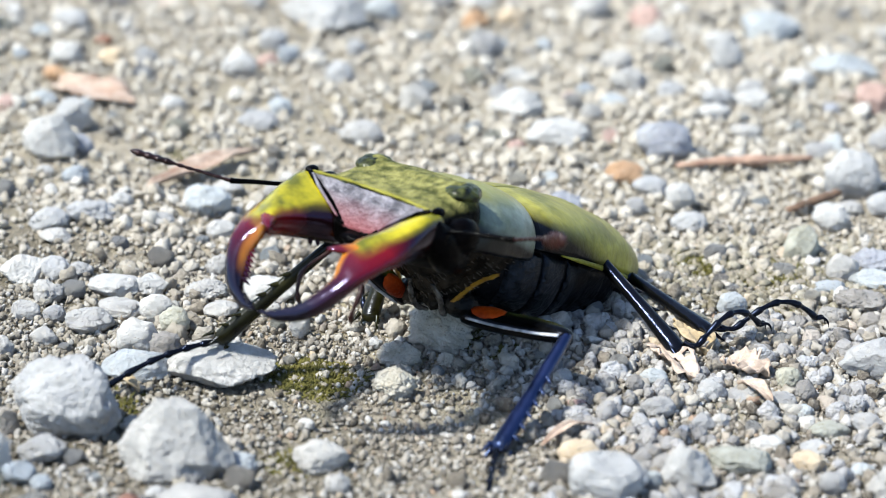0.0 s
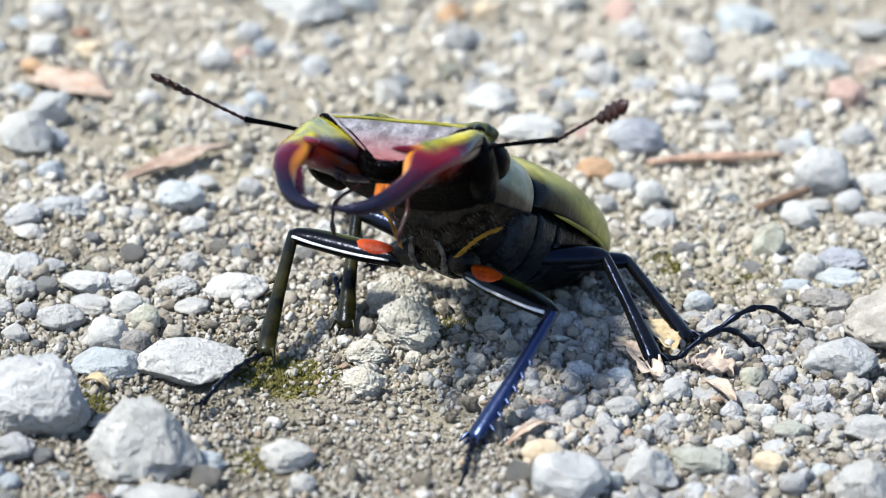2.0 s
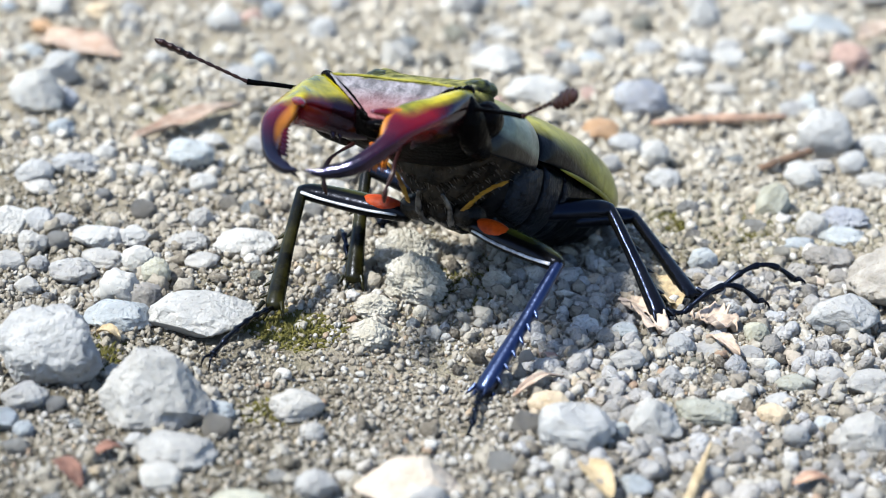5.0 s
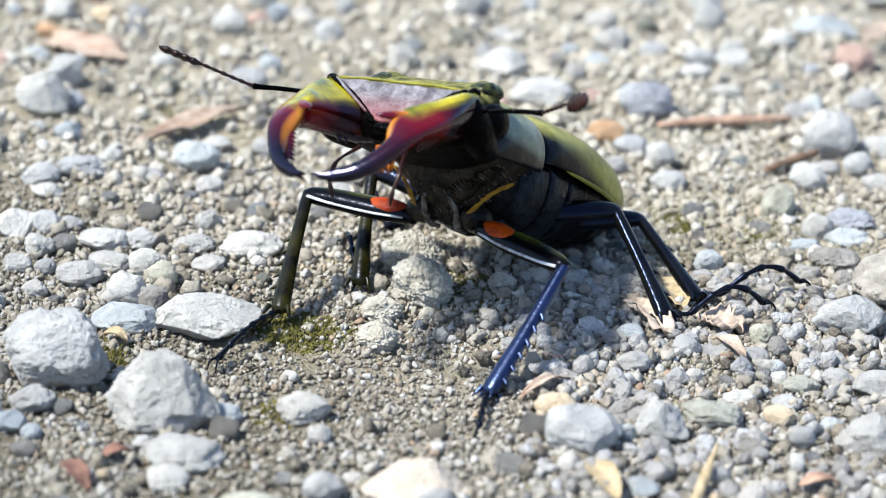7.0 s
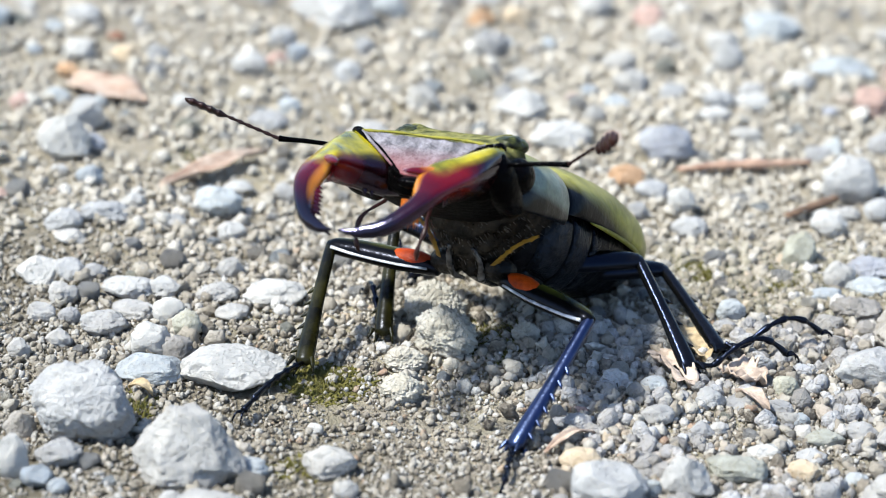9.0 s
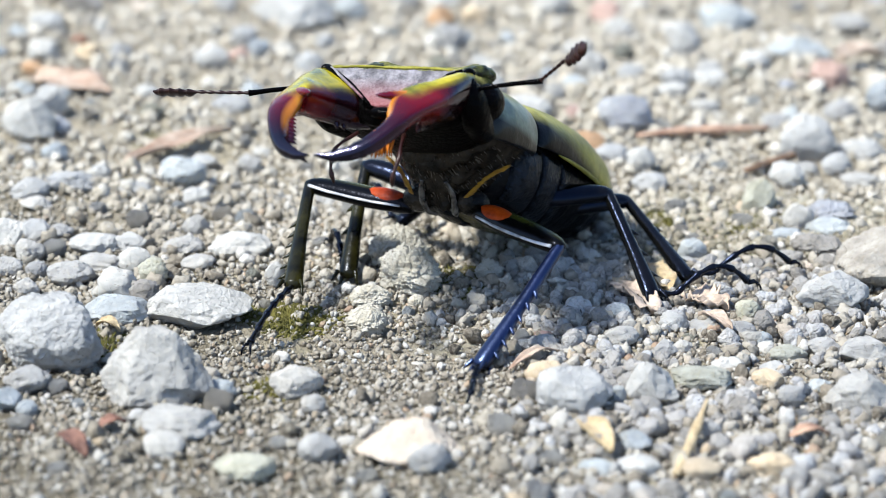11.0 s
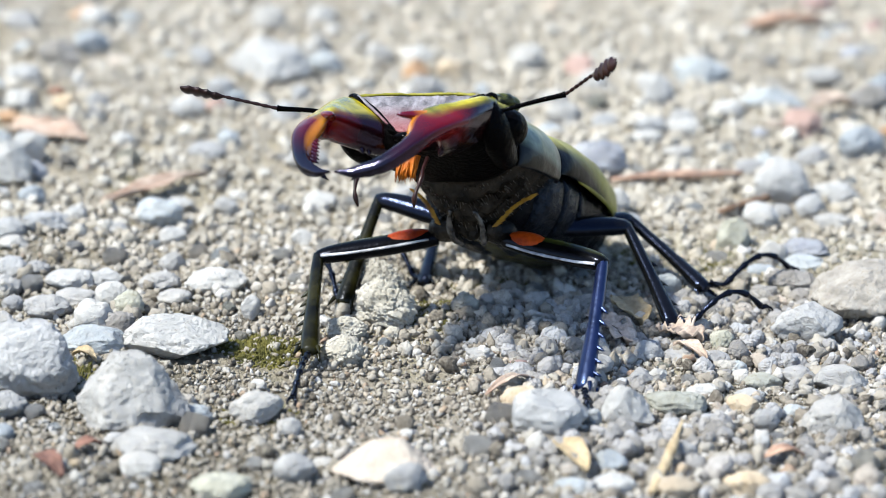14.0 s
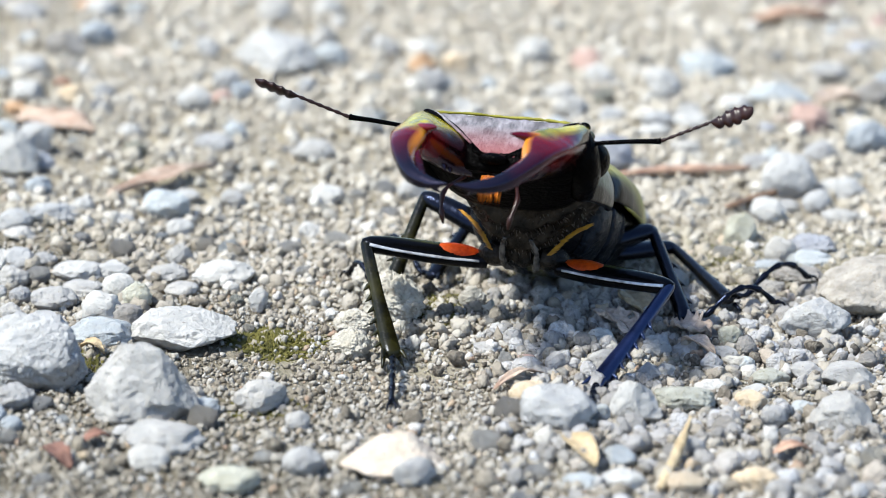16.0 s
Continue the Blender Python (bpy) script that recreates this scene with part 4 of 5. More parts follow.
# ---- head ----
def build_head(root):
    table = [(-2.2, 6.2, 4.2, -3.6), (0.0, 7.9, 5.4, -4.6), (2.5, 9.4, 5.8, -5.0), (5.5, 9.9, 5.4, -4.6), (8.5, 10.2, 4.9, -3.6), (10.4, 10.2, 4.5, -2.8), (11.2, 9.2, 3.6, -2.4), (11.8, 7.2, 1.9, -2.4),
             (12.4, 4.6, 0.4, -2.6), (13.0, 3.0, -0.8, -2.4)]
    rings = []
    for x in np.arange(-2.2, 13.05, 0.38):
        w, top, low = at_x(table, x)
        ring = []
        for y, z in section(w, top, low, 56, 2.9, 0.6):
            if z > 0.6:
                # humps behind the eyes, corners before them, and a shallow hollow between
                z += 1.25 * math.exp(-((x - 2.4) / 2.0) ** 2 - ((abs(y) - 7.2) / 2.0) ** 2)
                z += 0.9 * math.exp(-((x - 10.0) / 1.5) ** 2 - ((abs(y) - 9.4) / 1.4) ** 2)
                z -= 0.5 * math.exp(-((x - 6.0) / 3.0) ** 2 - (y / 4.5) ** 2)
            z += 0.07 * noise.noise((x * 1.4, y * 1.4, z))
            ring.append((x, y, z))
        rings.append(ring)
    head = part("head", loft(rings), HEADTOP, root, "broad flat head with raised olive crests")
    # face plate that slopes from the crest to the mouth, set just proud of the head
    bm = bmesh.new()
    rows = []
    for i in range(15):
        u = i / 14
        x = 11.2 + 1.5 * u
        w = 7.4 * (1 - u) ** 0.8 + 2.2
        row = []
        for j in range(29):
            v = -1 + j / 14
            z = 4.45 - 4.7 * u ** 1.05 - 0.5 * (1 - v * v) * math.sin(math.pi * min(1, u * 1.3)) + 0.25 * abs(v) ** 6
            row.append(bm.verts.new(Vector((x, w * v, z + 0.16 * noise.noise((x * 2, w * v * 2, 1.0)))) * MM))
        rows.append(row)
    for a, b in zip(rows, rows[1:]):
        for j in range(28):
            bm.faces.new((a[j], b[j], b[j + 1], a[j + 1]))
    bmesh.ops.recalc_face_normals(bm, faces=bm.faces)
    bmesh.ops.solidify(bm, geom=bm.faces[:], thickness=0.6 * MM)
    part("face_plate", bm, FRONS, head, "granular grey and dull red face plate")
    bm = tube([(11.0, -9.8, 4.4, 0.24, 0.24), (10.9, -5, 4.75, 0.30, 0.20), (10.7, 0, 4.72, 0.30, 0.18), (10.9, 5, 4.75, 0.30, 0.20), (11.0, 9.8, 4.4, 0.24, 0.24)], 8, (0, 0, 1), 10, 0.8)
    part("crest", bm, CREST, head, "olive-yellow ridge across the head")
    for s in (1, -1):
        bm = tube([(11.2, s * 9.4, 4.5, 0.30, 0.30), (11.9, s * 7.7, 3.8, 0.38, 0.34), (12.2, s * 5.4, 2.4, 0.46, 0.38), (12.3, s * 3.6, 0.9, 0.46, 0.38), (12.4, s * 2.0, -0.2, 0.30, 0.30)], 9, (0, 0, 1), 8, 0.15)
        part("face_ridge", bm, BLACK, head, "dark ridge beside the face plate")
        bm = tube([(11.6, s * 8.6, 4.5, 0.16, 0.16), (12.3, s * 6.9, 3.5, 0.22, 0.2), (12.6, s * 4.9, 2.1, 0.22, 0.2), (12.7, s * 3.2, 0.8, 0.14, 0.14)], 7, (0, 0, 1), 8, 0.2)
        part("face_fold", bm, FRONS, head, "pale worn fold along the dark ridge")
    bm = bmesh.new()
    ball(bm, (13.2, 0, -1.0), (1.2, 1.9, 0.8), 3)
    part("labrum", bm, BLACK, head, "dark glossy upper lip")
    bm = bmesh.new()
    for k in range(60):
        rnd = random.Random(k)
        y = rnd.uniform(-1.25, 1.25)
        cone(bm, (12.4 + rnd.uniform(-0.5, 0.5), y, -3.0), (13.2 + rnd.uniform(-0.6, 0.6), y * 1.2, -5.9 + rnd.uniform(-0.8, 0.6)), 0.24, 5)
    part("mouth_brush", bm, AMBER, head, "tuft of orange-gold mouth hair")
    for s in (1, -1):
        build_mandible(head, s)
        bm = bmesh.new()
        ball(bm, (6.6, s * 10.6, 1.2), (2.6, 1.9, 2.3), 3)
        part("eye", bm, BLACK, head, "glossy black eye")
        bm = tube([(5.0, s * 9.2, -2.4, 1.6, 1.6), (8.6, s * 10.2, -0.6, 1.9, 2.4), (10.6, s * 10.3, 1.8, 1.5, 1.9), (11.4, s * 10.2, 3.6, 0.7, 0.7)], 14)
        part("cheek", bm, BLACK, head, "black cheek beside the eye")
        bm = bmesh.new()
        ball(bm, (2.6, s * 6.9, 4.80), (2.6, 2.1, 1.20), 4)
        for v in bm.verts:
            v.co += v.normal * (0.00022 * noise.noise(v.co * 700) + 0.00016 * noise.noise(v.co * 2200))
        part("brow", bm, BROW, head, "dark green hump at the back of the head")
        bm = bmesh.new()
        ball(bm, (10.4, s * 9.9, 4.4), (1.0, 0.7, 0.6), 3)
        part("horn_stub", bm, BLACK, head, "small dark knob at the corner of the head")
        bm = tube([(13.2, s * 3.2, -3.4, 0.28, 0.28), (15.6, s * 4.2, -5.0, 0.2, 0.2), (16.4, s * 4.6, -6.2, 0.34, 0.34), (17.0, s * 4.4, -7.8, 0.2, 0.2), (17.0, s * 4.2, -8.8, 0.34, 0.34), (16.6, s * 4.0, -9.8, 0.12, 0.12)], 8)
        part("palp", bm, BROWN, head, "thin jointed mouth feeler")
    return head


def build_mandible(head, s):
    """The antler-like jaw: a broad three-sided palm with a raised ridge that runs out into the large inner tooth, then a bow
    with small teeth and a hooked tip. Each station: ridge, inner edge, lower inner edge, lower outer edge, outer side."""
    stations = [
        ((10.9, 9.8, 4.5), (10.9, 3.0, 0.9), (9.6, 2.8, -2.8), (9.2, 8.6, -1.2), (9.8, 10.8, 1.9)),
        ((13.2, 9.7, 4.1), (13.2, 4.1, 0.9), (12.2, 4.4, -2.9), (12.6, 9.2, -1.2), (12.6, 11.1, 1.7)),
        ((16.4, 9.1, 3.1), (16.6, 5.3, 0.9), (15.2, 6.2, -2.4), (16.0, 9.6, -1.3), (16.2, 11.3, 1.1)),
        ((19.6, 7.6, 1.9), (20.4, 5.9, 0.7), (18.6, 7.2, -1.8), (19.2, 9.5, -1.6), (19.4, 11.0, 0.2)),
        ((22.2, 7.2, 0.2), (22.3, 6.0, -1.0), (21.2, 7.5, -2.5), (21.7, 9.0, -2.9), (22.2, 10.2, -1.0)),
        ((24.2, 7.4, -2.0), (23.7, 6.3, -3.1), (23.4, 6.9, -4.3), (24.0, 8.2, -4.6), (24.7, 8.9, -2.9)),
        ((26.7, 5.5, -4.8), (26.0, 4.7, -5.6), (25.9, 4.9, -6.5), (26.4, 5.9, -6.9), (27.1, 6.3, -5.8)),
        ((28.1, 2.6, -6.4), (27.6, 2.2, -6.9), (27.5, 2.4, -7.4), (27.9, 2.9, -7.7), (28.3, 3.1, -7.1)),
        ((28.8, 0.3, -7.0), (28.6, 0.3, -7.1), (28.6, 0.3, -7.2), (28.7, 0.4, -7.2), (28.8, 0.4, -7.1)),
    ]
    path = smooth_path([sum(st, ()) for st in stations], 7)
    per = 5
    rings = []
    for row in path:
        corner = [Vector(row[3 * k:3 * k + 3]) for k in range(5)]
        ring = []
        for k in range(5):
            a, b, c, d = (corner[(k + n) % 5] for n in (-1, 0, 1, 2))
            for i in range(per):
                t = i / per
                p = 0.5 * (2 * b + (c - a) * t + (2 * a - 5 * b + 4 * c - d) * t * t + (3 * b - a - 3 * c + d) * t ** 3)
                ring.append((p.x, s * p.y, p.z + 0.10 * noise.noise(p * 0.9)))
        rings.append(ring)
    bm = loft(rings)
    gold, amber = bm.verts.layers.float.new("gold"), bm.verts.layers.float.new("amber")
    clip = lambda v: max(0.0, min(1.0, v))
    n, count = 5 * per, len(rings)
    for i, v in enumerate(bm.verts):
        u = min(i // n, count - 1) / (count - 1)
        k = (i % n) / per
        wob = 0.05 * noise.noise(v.co * 500)
        # gold and amber differ by side to paint how sunlight falls on each jaw
        crest = max(0.0, 1 - min(abs(k), abs(k - 5)) / (0.55 if s > 0 else 0.9))
        over = 1.0 if k < (0.25 if s > 0 else 0.65) or k > (4.62 if s > 0 else 4.4) else 0.0
        inner = max(0.0, 1 - abs(k - 0.9) / 0.9)
        v[gold] = clip(1.8 * crest) * clip((0.50 + wob - u) / 0.07) + 0.55 * over * clip((0.36 + 2 * wob - u) / 0.06)
        v[amber] = (0.9 if s > 0 else 0.55) * clip(2 * inner) * clip((u - (0.30 if s > 0 else 0.46) + wob) / 0.06) * clip((0.74 - u) / 0.08)
    # large inner tooth, a flattened spur that carries the ridge on
    spur = tube([(19.2, s * 7.9, 0.7, 1.0, 0.7), (20.4, s * 6.9, 0.6, 1.1, 0.75), (21.5, s * 5.9, 0.6, 0.75, 0.55), (22.3, s * 5.1, 0.55, 0.42, 0.36), (22.8, s * 4.5, 0.5, 0.08, 0.08)], 12, (0, 0, 1), 5)
    tip_gold, tip_amber = spur.verts.layers.float.new("gold"), spur.verts.layers.float.new("amber")
    for v in spur.verts:
        v[tip_amber] = (0.8 if s > 0 else 0.15) * clip((22.0 - v.co.x * 1000) / 1.2)
        v[tip_gold] = 0.0
    part("mandible_tooth", spur, MANDIBLE, head, "inner tooth of the jaw with a painted amber glow")
    for k in range(8):
        u = k / 7
        x, y, z = 22.6 + 3.0 * u, 7.3 - 2.2 * u, -1.9 - 3.4 * u
        cone(bm, (x, s * y, z), (x + 0.1, s * (y - 1.25), z - 0.5), 0.34, 6)
    cone(bm, (27.2, s * 3.6, -6.6), (26.9, s * 1.4, -8.0), 0.55, 7)
    for k in (1, 3, 4):
        cone(bm, (10.8 + 0.85 * k, s * (4.0 + 0.42 * k), -2.5), (11.0 + 0.85 * k, s * (3.7 + 0.42 * k), -3.3 + 0.12 * abs(k - 3)), 0.42, 6)
    bmesh.ops.recalc_face_normals(bm, faces=bm.faces)
    return part("mandible", bm, MANDIBLE, head, "wine-red antler-like jaw with a black tip")


# ---- antennae: scape and feathered whip, each along its own x axis ----
SCAPE, WHIP = 9.5, 12.0


def build_antenna(head):
    bm = tube([(0, 0, 0, 0.32, 0.32), (2, 0, 0.12, 0.27, 0.27), (6, 0, 0.12, 0.30, 0.30), (8.7, 0, 0, 0.34, 0.34), (SCAPE, 0, 0, 0.42, 0.42)], 9)
    scape = part("antenna_scape", bm, BLACK, head, "long black first antenna joint")
    rows = [(-0.2, 0, 0, 0.20, 0.20)]
    for k in range(6):
        rows += [(0.35 + 1.15 * k, 0, 0, 0.25, 0.25), (0.95 + 1.15 * k, 0, 0, 0.17, 0.17)]
    for k in range(4):
        rows += [(7.7 + 1.15 * k, 0, -0.35, 0.46, (0.85, 1.15, 1.2, 1.0)[k]), (8.25 + 1.15 * k, 0, -0.3, 0.34, (0.6, 0.85, 0.85, 0.7)[k])]
    bm = tube(rows + [(WHIP + 0.2, 0, 0, 0.1, 0.1)], 9, (0, 0, 1), 4)
    whip = part("antenna_whip", bm, BROWN, head, "beaded brown antenna whip with a comb at its end")
    return scape, whip


# ---- legs ----
# hip in body space, lengths of thigh and shin, and which way the knee points
LEGS = {
    "fl": ((5.5, 4.5, -10.4), 15.57, 18.61, (8.5, 18.6, -11.0), 12.5),
    "fr": ((5.5, -4.5, -10.4), 15.57, 18.61, (6.9, -18.6, -11.0), 16.3),
    "ml": ((-4.0, 3.8, -7.2), 13.84, 16.99, (-12.7, 13.8, -4.5), 14.6),
    "mr": ((-4.0, -3.8, -7.2), 13.84, 16.99, (-5.5, -16.8, -1.0), 13.0),
    "hl": ((-11.3, 4.1, -7.2), 15.02, 16.75, (-22.8, 12.2, -3.5), 16.2),
    "hr": ((-11.3, -4.1, -7.2), 15.02, 16.75, (-22.8, -12.2, 0.0), 15.0),
}


def build_leg(root, key):
    hip, thigh, shin, _, foot = LEGS[key]
    front = key[0] == "f"
    w = 1.6 if front else 1.6
    bm = tube([(0, 0, 0, 0.9, 0.9), (1.6, 0, 0.1, 1.1, 1.2), (thigh * 0.4, 0, 0.15, 1.15, w), (thigh * 0.75, 0, 0.15, 1.1, w * 0.9), (thigh * 0.95, 0, 0, 0.95, 1.15), (thigh + 0.5, 0, 0, 0.5, 0.6)], 14)
    femur = part("femur", bm, OLIVE_LEG if front else LEG, root, "glossy black thigh")
    if front:
        # rust-orange hair patch on the fore side of the thigh
        for s in (-1,) if key == "fl" else (1,):
            bm = bmesh.new()
            ball(bm, (thigh * 0.25, s * 0.62, 0.42), (3.3, 0.74, 1.18), 3)
            part("hair_patch", bm, RUST, femur, "rust-orange oval hair patch")
        # thin pale tube stands in for a glint along the thigh's lower edge
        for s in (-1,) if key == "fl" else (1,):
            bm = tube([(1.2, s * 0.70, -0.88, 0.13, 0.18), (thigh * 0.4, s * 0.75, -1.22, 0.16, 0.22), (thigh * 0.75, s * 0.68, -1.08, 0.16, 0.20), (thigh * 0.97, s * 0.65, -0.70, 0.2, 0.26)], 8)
            part("femur_glint", bm, GLINT, femur, "pale painted glint along the lower edge of the thigh")
    bm = tube([(-0.3, 0, 0, 0.5, 0.55), (1.0, 0, 0, 0.70, 0.76), (shin * 0.5, 0, 0.1, 0.74, 0.90), (shin * 0.85, 0, 0.05, 0.90, 1.18), (shin * 0.97, 0, 0, 0.84, 1.2), (shin + 0.1, 0, 0, 0.6, 0.9), (shin + 0.45, 0, 0, 0.12, 0.2)], 12)
    n = 6 if front else 3
    for k in range(n):
        x = shin * (0.38 + 0.6 * k / n)
        cone(bm, (x, 0, 0.85), (x + 0.9, 0, 1.75 + 0.10 * k), 0.36, 6)
    for y, z in ((0.7, 1.2), (-0.7, 1.0), (0.4, -1.1), (-0.5, -0.9)):
        cone(bm, (shin - 0.3, y, z), (shin + 1.5, y * 1.5, z * 1.45), 0.34, 6)
    tibia = part("tibia", bm, BROWN_LEG if key in ("fr", "mr") else SKY_SHIN if key == "fl" else LEG, root, "black shin with small thorns")
    # foot: five joints in a low arch and a pair of claws
    arch = lambda u: 1.1 * math.sin(math.pi * min(1, u)) if front else 0.3 + 3.5 * math.sin(math.pi * min(1.0, max(0.0, (u - 0.22) / 0.76)))
    joints = [0.0, 0.14, 0.28, 0.42, 0.56, 0.74, 0.90]
    rows = []
    for u0, u1 in zip(joints, joints[1:]):
        for u, r in ((u0 + 0.01, 0.30), ((u0 + u1) / 2, 0.36), (u1 - 0.015, 0.48)):
            rows.append((foot * u, 0, arch(u), r, r))
    bm = tube(rows, 8, (0, 0, 1), 3)
    end = foot * 0.9
    z = arch(0.9)
    for s in (1, -1):
        seg = tube([(end - 0.2, 0.1 * s, z, 0.26, 0.26), (end + 0.8, 0.4 * s, z + 0.2, 0.17, 0.18), (end + 1.4, 0.55 * s, z - 0.4, 0.11, 0.12), (end + 1.55, 0.5 * s, z - 1.0, 0.04, 0.04)], 7, (0, 0, 1), 4)
        tmp = bpy.data.meshes.new("claw")
        seg.to_mesh(tmp)
        seg.free()
        bm.from_mesh(tmp)
        bpy.data.meshes.remove(tmp)
    tarsus = part("tarsus", bm, LEG, root, "thin jointed black foot with claws")
    return femur, tibia, tarsus


beetle = tagged(new("stag_beetle"), "olive and black stag beetle with wine-red antler jaws walking on gravel", "beetle")
build_body(beetle)
beetle_head = build_head(beetle)
antennae = {side: build_antenna(beetle_head) for side in ("left", "right")}
limbs = {key: build_leg(beetle, key) for key in LEGS}


# ---- dry leaves, twigs, straw and moss ----
def litter_material(name, dark, light, vein=300.0, rough=0.75):
    m, nt, b = material(name)
    pos = coords(nt)
    a = noise_tex(nt, vein, 4, 0.6, pos)
    f = noise_tex(nt, vein * 6, 3, 0.6, pos)
    col = mix(nt, ramp(nt, a, [(0.32, (0, 0, 0)), (0.66, (1, 1, 1))]), dark, light)
    col = mix(nt, 1.0, col, ramp(nt, f, [(0.3, (0.7, 0.7, 0.7)), (0.65, (1.1, 1.1, 1.1))]), "MULTIPLY")
    nt.links.new(col, b.inputs["Base Color"])
    b.inputs["Roughness"].default_value = rough
    bump(nt, b, f, 0.7, 0.0003)
    return m


TAN_LEAF = litter_material("dry_tan_leaf", (0.36, 0.27, 0.20), (0.58, 0.47, 0.38))
PINK_LEAF = litter_material("dry_pink_leaf", (0.30, 0.19, 0.13), (0.52, 0.42, 0.33))
STRAW = litter_material("dry_straw", (0.34, 0.25, 0.13), (0.50, 0.40, 0.25))
RED_BARK = litter_material("red_bark", (0.07, 0.03, 0.02), (0.22, 0.11, 0.075))
TWIG_BARK = litter_material("orange_brown_bark", (0.26, 0.15, 0.10), (0.50, 0.33, 0.23))
DARK_BARK = litter_material("dark_bark", (0.06, 0.035, 0.02), (0.20, 0.12, 0.07))
MOSS = litter_material("dry_moss", (0.055, 0.055, 0.008), (0.17, 0.15, 0.03), 500, 0.95)


def leaf(name, x0, y0, x1, y1, wide, stuff, label, seed, curl=0.35, ragged=0.25, lift=0.0008):
    """A dry leaf or a scrap of one: curled lengthwise, with an uneven edge and some thickness."""
    rnd = random.Random(seed)
    a, b = Vector((x0, y0, 0)), Vector((x1, y1, 0))
    d = (b - a).normalized()
    s = Vector((-d.y, d.x, 0))
    bm = bmesh.new()
    rows = []
    for i in range(15):
        u = i / 14
        mid = a.lerp(b, u)
        w = wide * (math.sin(math.pi * (0.06 + 0.90 * u)) ** 0.75)
        row = []
        for j in range(9):
            v = -1 + j / 4
            edge = w * v * (1 + ragged * noise.noise((u * 5 + seed, v * 3, seed * 1.3)))
            p = mid + s * edge
            z = lift + height_at(p.x, p.y) + wide * (curl * v * v + 0.22 * noise.noise((u * 4, v * 1.5, seed)) + ragged * 0.7 * noise.noise((u * 9, v * 4, seed + 5))) + 0.0009 * math.sin(math.pi * u)
            row.append(bm.verts.new((p.x, p.y, z)))
        rows.append(row)
    for p, q in zip(rows, rows[1:]):
        for j in range(8):
            if ragged > 0.3 and rnd.random() < 0.05:
                continue
            bm.faces.new((p[j], p[j + 1], q[j + 1], q[j]))
    bmesh.ops.recalc_face_normals(bm, faces=bm.faces)
    bmesh.ops.solidify(bm, geom=bm.faces[:], thickness=0.00016)
    return tagged(part(name, bm, stuff), label, "leaf" if "leaf" in name else "litter")


def twig(name, points, radius, stuff, label):
    """A short bent stick lying on the gravel."""
    rows = [(x * 1000, y * 1000, (height_at(x, y) + radius + z) * 1000, radius * 1000 * k, radius * 1000 * k * 0.7) for x, y, z, k in points]
    bm = tube(rows, 8, (0, 0, 1), 8, 0.5)
    return tagged(part(name, bm, stuff), label, "twig")


def moss(x, y, rx, ry, count, seed):
    """A thin cushion of dry moss: many short pointed shoots."""
    rnd = random.Random(seed)
    bm = bmesh.new()
    for _ in range(count):
        a, r = rnd.uniform(0, 6.283), rnd.random() ** 0.6
        px, py = x + rx * r * math.cos(a), y + ry * r * math.sin(a)
        z = height_at(px, py)
        tip = (px + rnd.gauss(0, 0.0006), py + rnd.gauss(0, 0.0006), z + rnd.uniform(0.0003, 0.0013) * (1.2 - r))
        cone(bm, (px * 1000, py * 1000, z * 1000 - 0.2), [c * 1000 for c in tip], rnd.uniform(0.12, 0.30), 4)
    return tagged(part("moss", bm, MOSS), "low olive-green cushion of dry moss on soil", "moss", kind="stuff")


leaf("dry_leaf", -0.0415, 0.0475, -0.0275, 0.0635, 0.0019, PINK_LEAF, "narrow dry pinkish-brown leaf lying on gravel", 3, 0.45, 0.15, 0.0006)
leaf("leaf_scrap", 0.0262, -0.0035, 0.0312, -0.0122, 0.0024, TAN_LEAF, "torn tan scrap of a dry leaf", 5, 0.3, 0.6, 0.0008)
leaf("leaf_scrap", 0.0345, -0.0068, 0.0400, -0.0100, 0.0026, TAN_LEAF, "crumpled pale brown scrap of dry leaf", 8, 0.3, 0.7, 0.0008)
leaf("leaf_scrap", 0.0300, 0.0050, 0.0330, -0.0045, 0.0022, STRAW, "dry yellowish leaf scrap beside the beetle", 11, 0.35, 0.5, 0.0008)
leaf("leaf_scrap", 0.0360, -0.0135, 0.0395, -0.0185, 0.0012, TAN_LEAF, "small curled tan leaf scrap between pebbles", 12, 0.6, 0.3, 0.001)
leaf("dry_leaf", 0.0192, -0.0520, 0.0222, -0.0602, 0.0015, STRAW, "short yellow-brown dry leaf on gravel", 14, 0.5, 0.15, 0.0012)
leaf("dry_leaf", 0.0690, 0.1030, 0.0765, 0.1075, 0.0026, TAN_LEAF, "curled orange-tan dry leaf far back", 17, 0.6, 0.2, 0.002)
leaf("dry_leaf", -0.0610, 0.0925, -0.0480, 0.0830, 0.0042, PINK_LEAF, "flat pale pinkish dry leaf on soil", 19, 0.12, 0.25, 0.0008)
leaf("leaf_scrap", -0.0380, -0.0200, -0.0350, -0.0212, 0.0010, STRAW, "tiny orange-yellow leaf scrap between stones", 23, 0.4, 0.3, 0.0008)
leaf("bark_scrap", -0.0380, -0.0545, -0.0345, -0.0605, 0.0012, RED_BARK, "dark reddish-brown scrap of bark", 26, 0.3, 0.3, 0.0008)
leaf("bark_scrap", -0.0340, -0.0530, -0.0310, -0.0512, 0.0009, RED_BARK, "small rust-brown scrap of bark", 28, 0.3, 0.3, 0.0008)
leaf("bark_scrap", 0.0425, -0.0530, 0.0470, -0.0518, 0.0010, TWIG_BARK, "small orange-brown bark scrap among pebbles", 29, 0.3, 0.2, 0.0010)
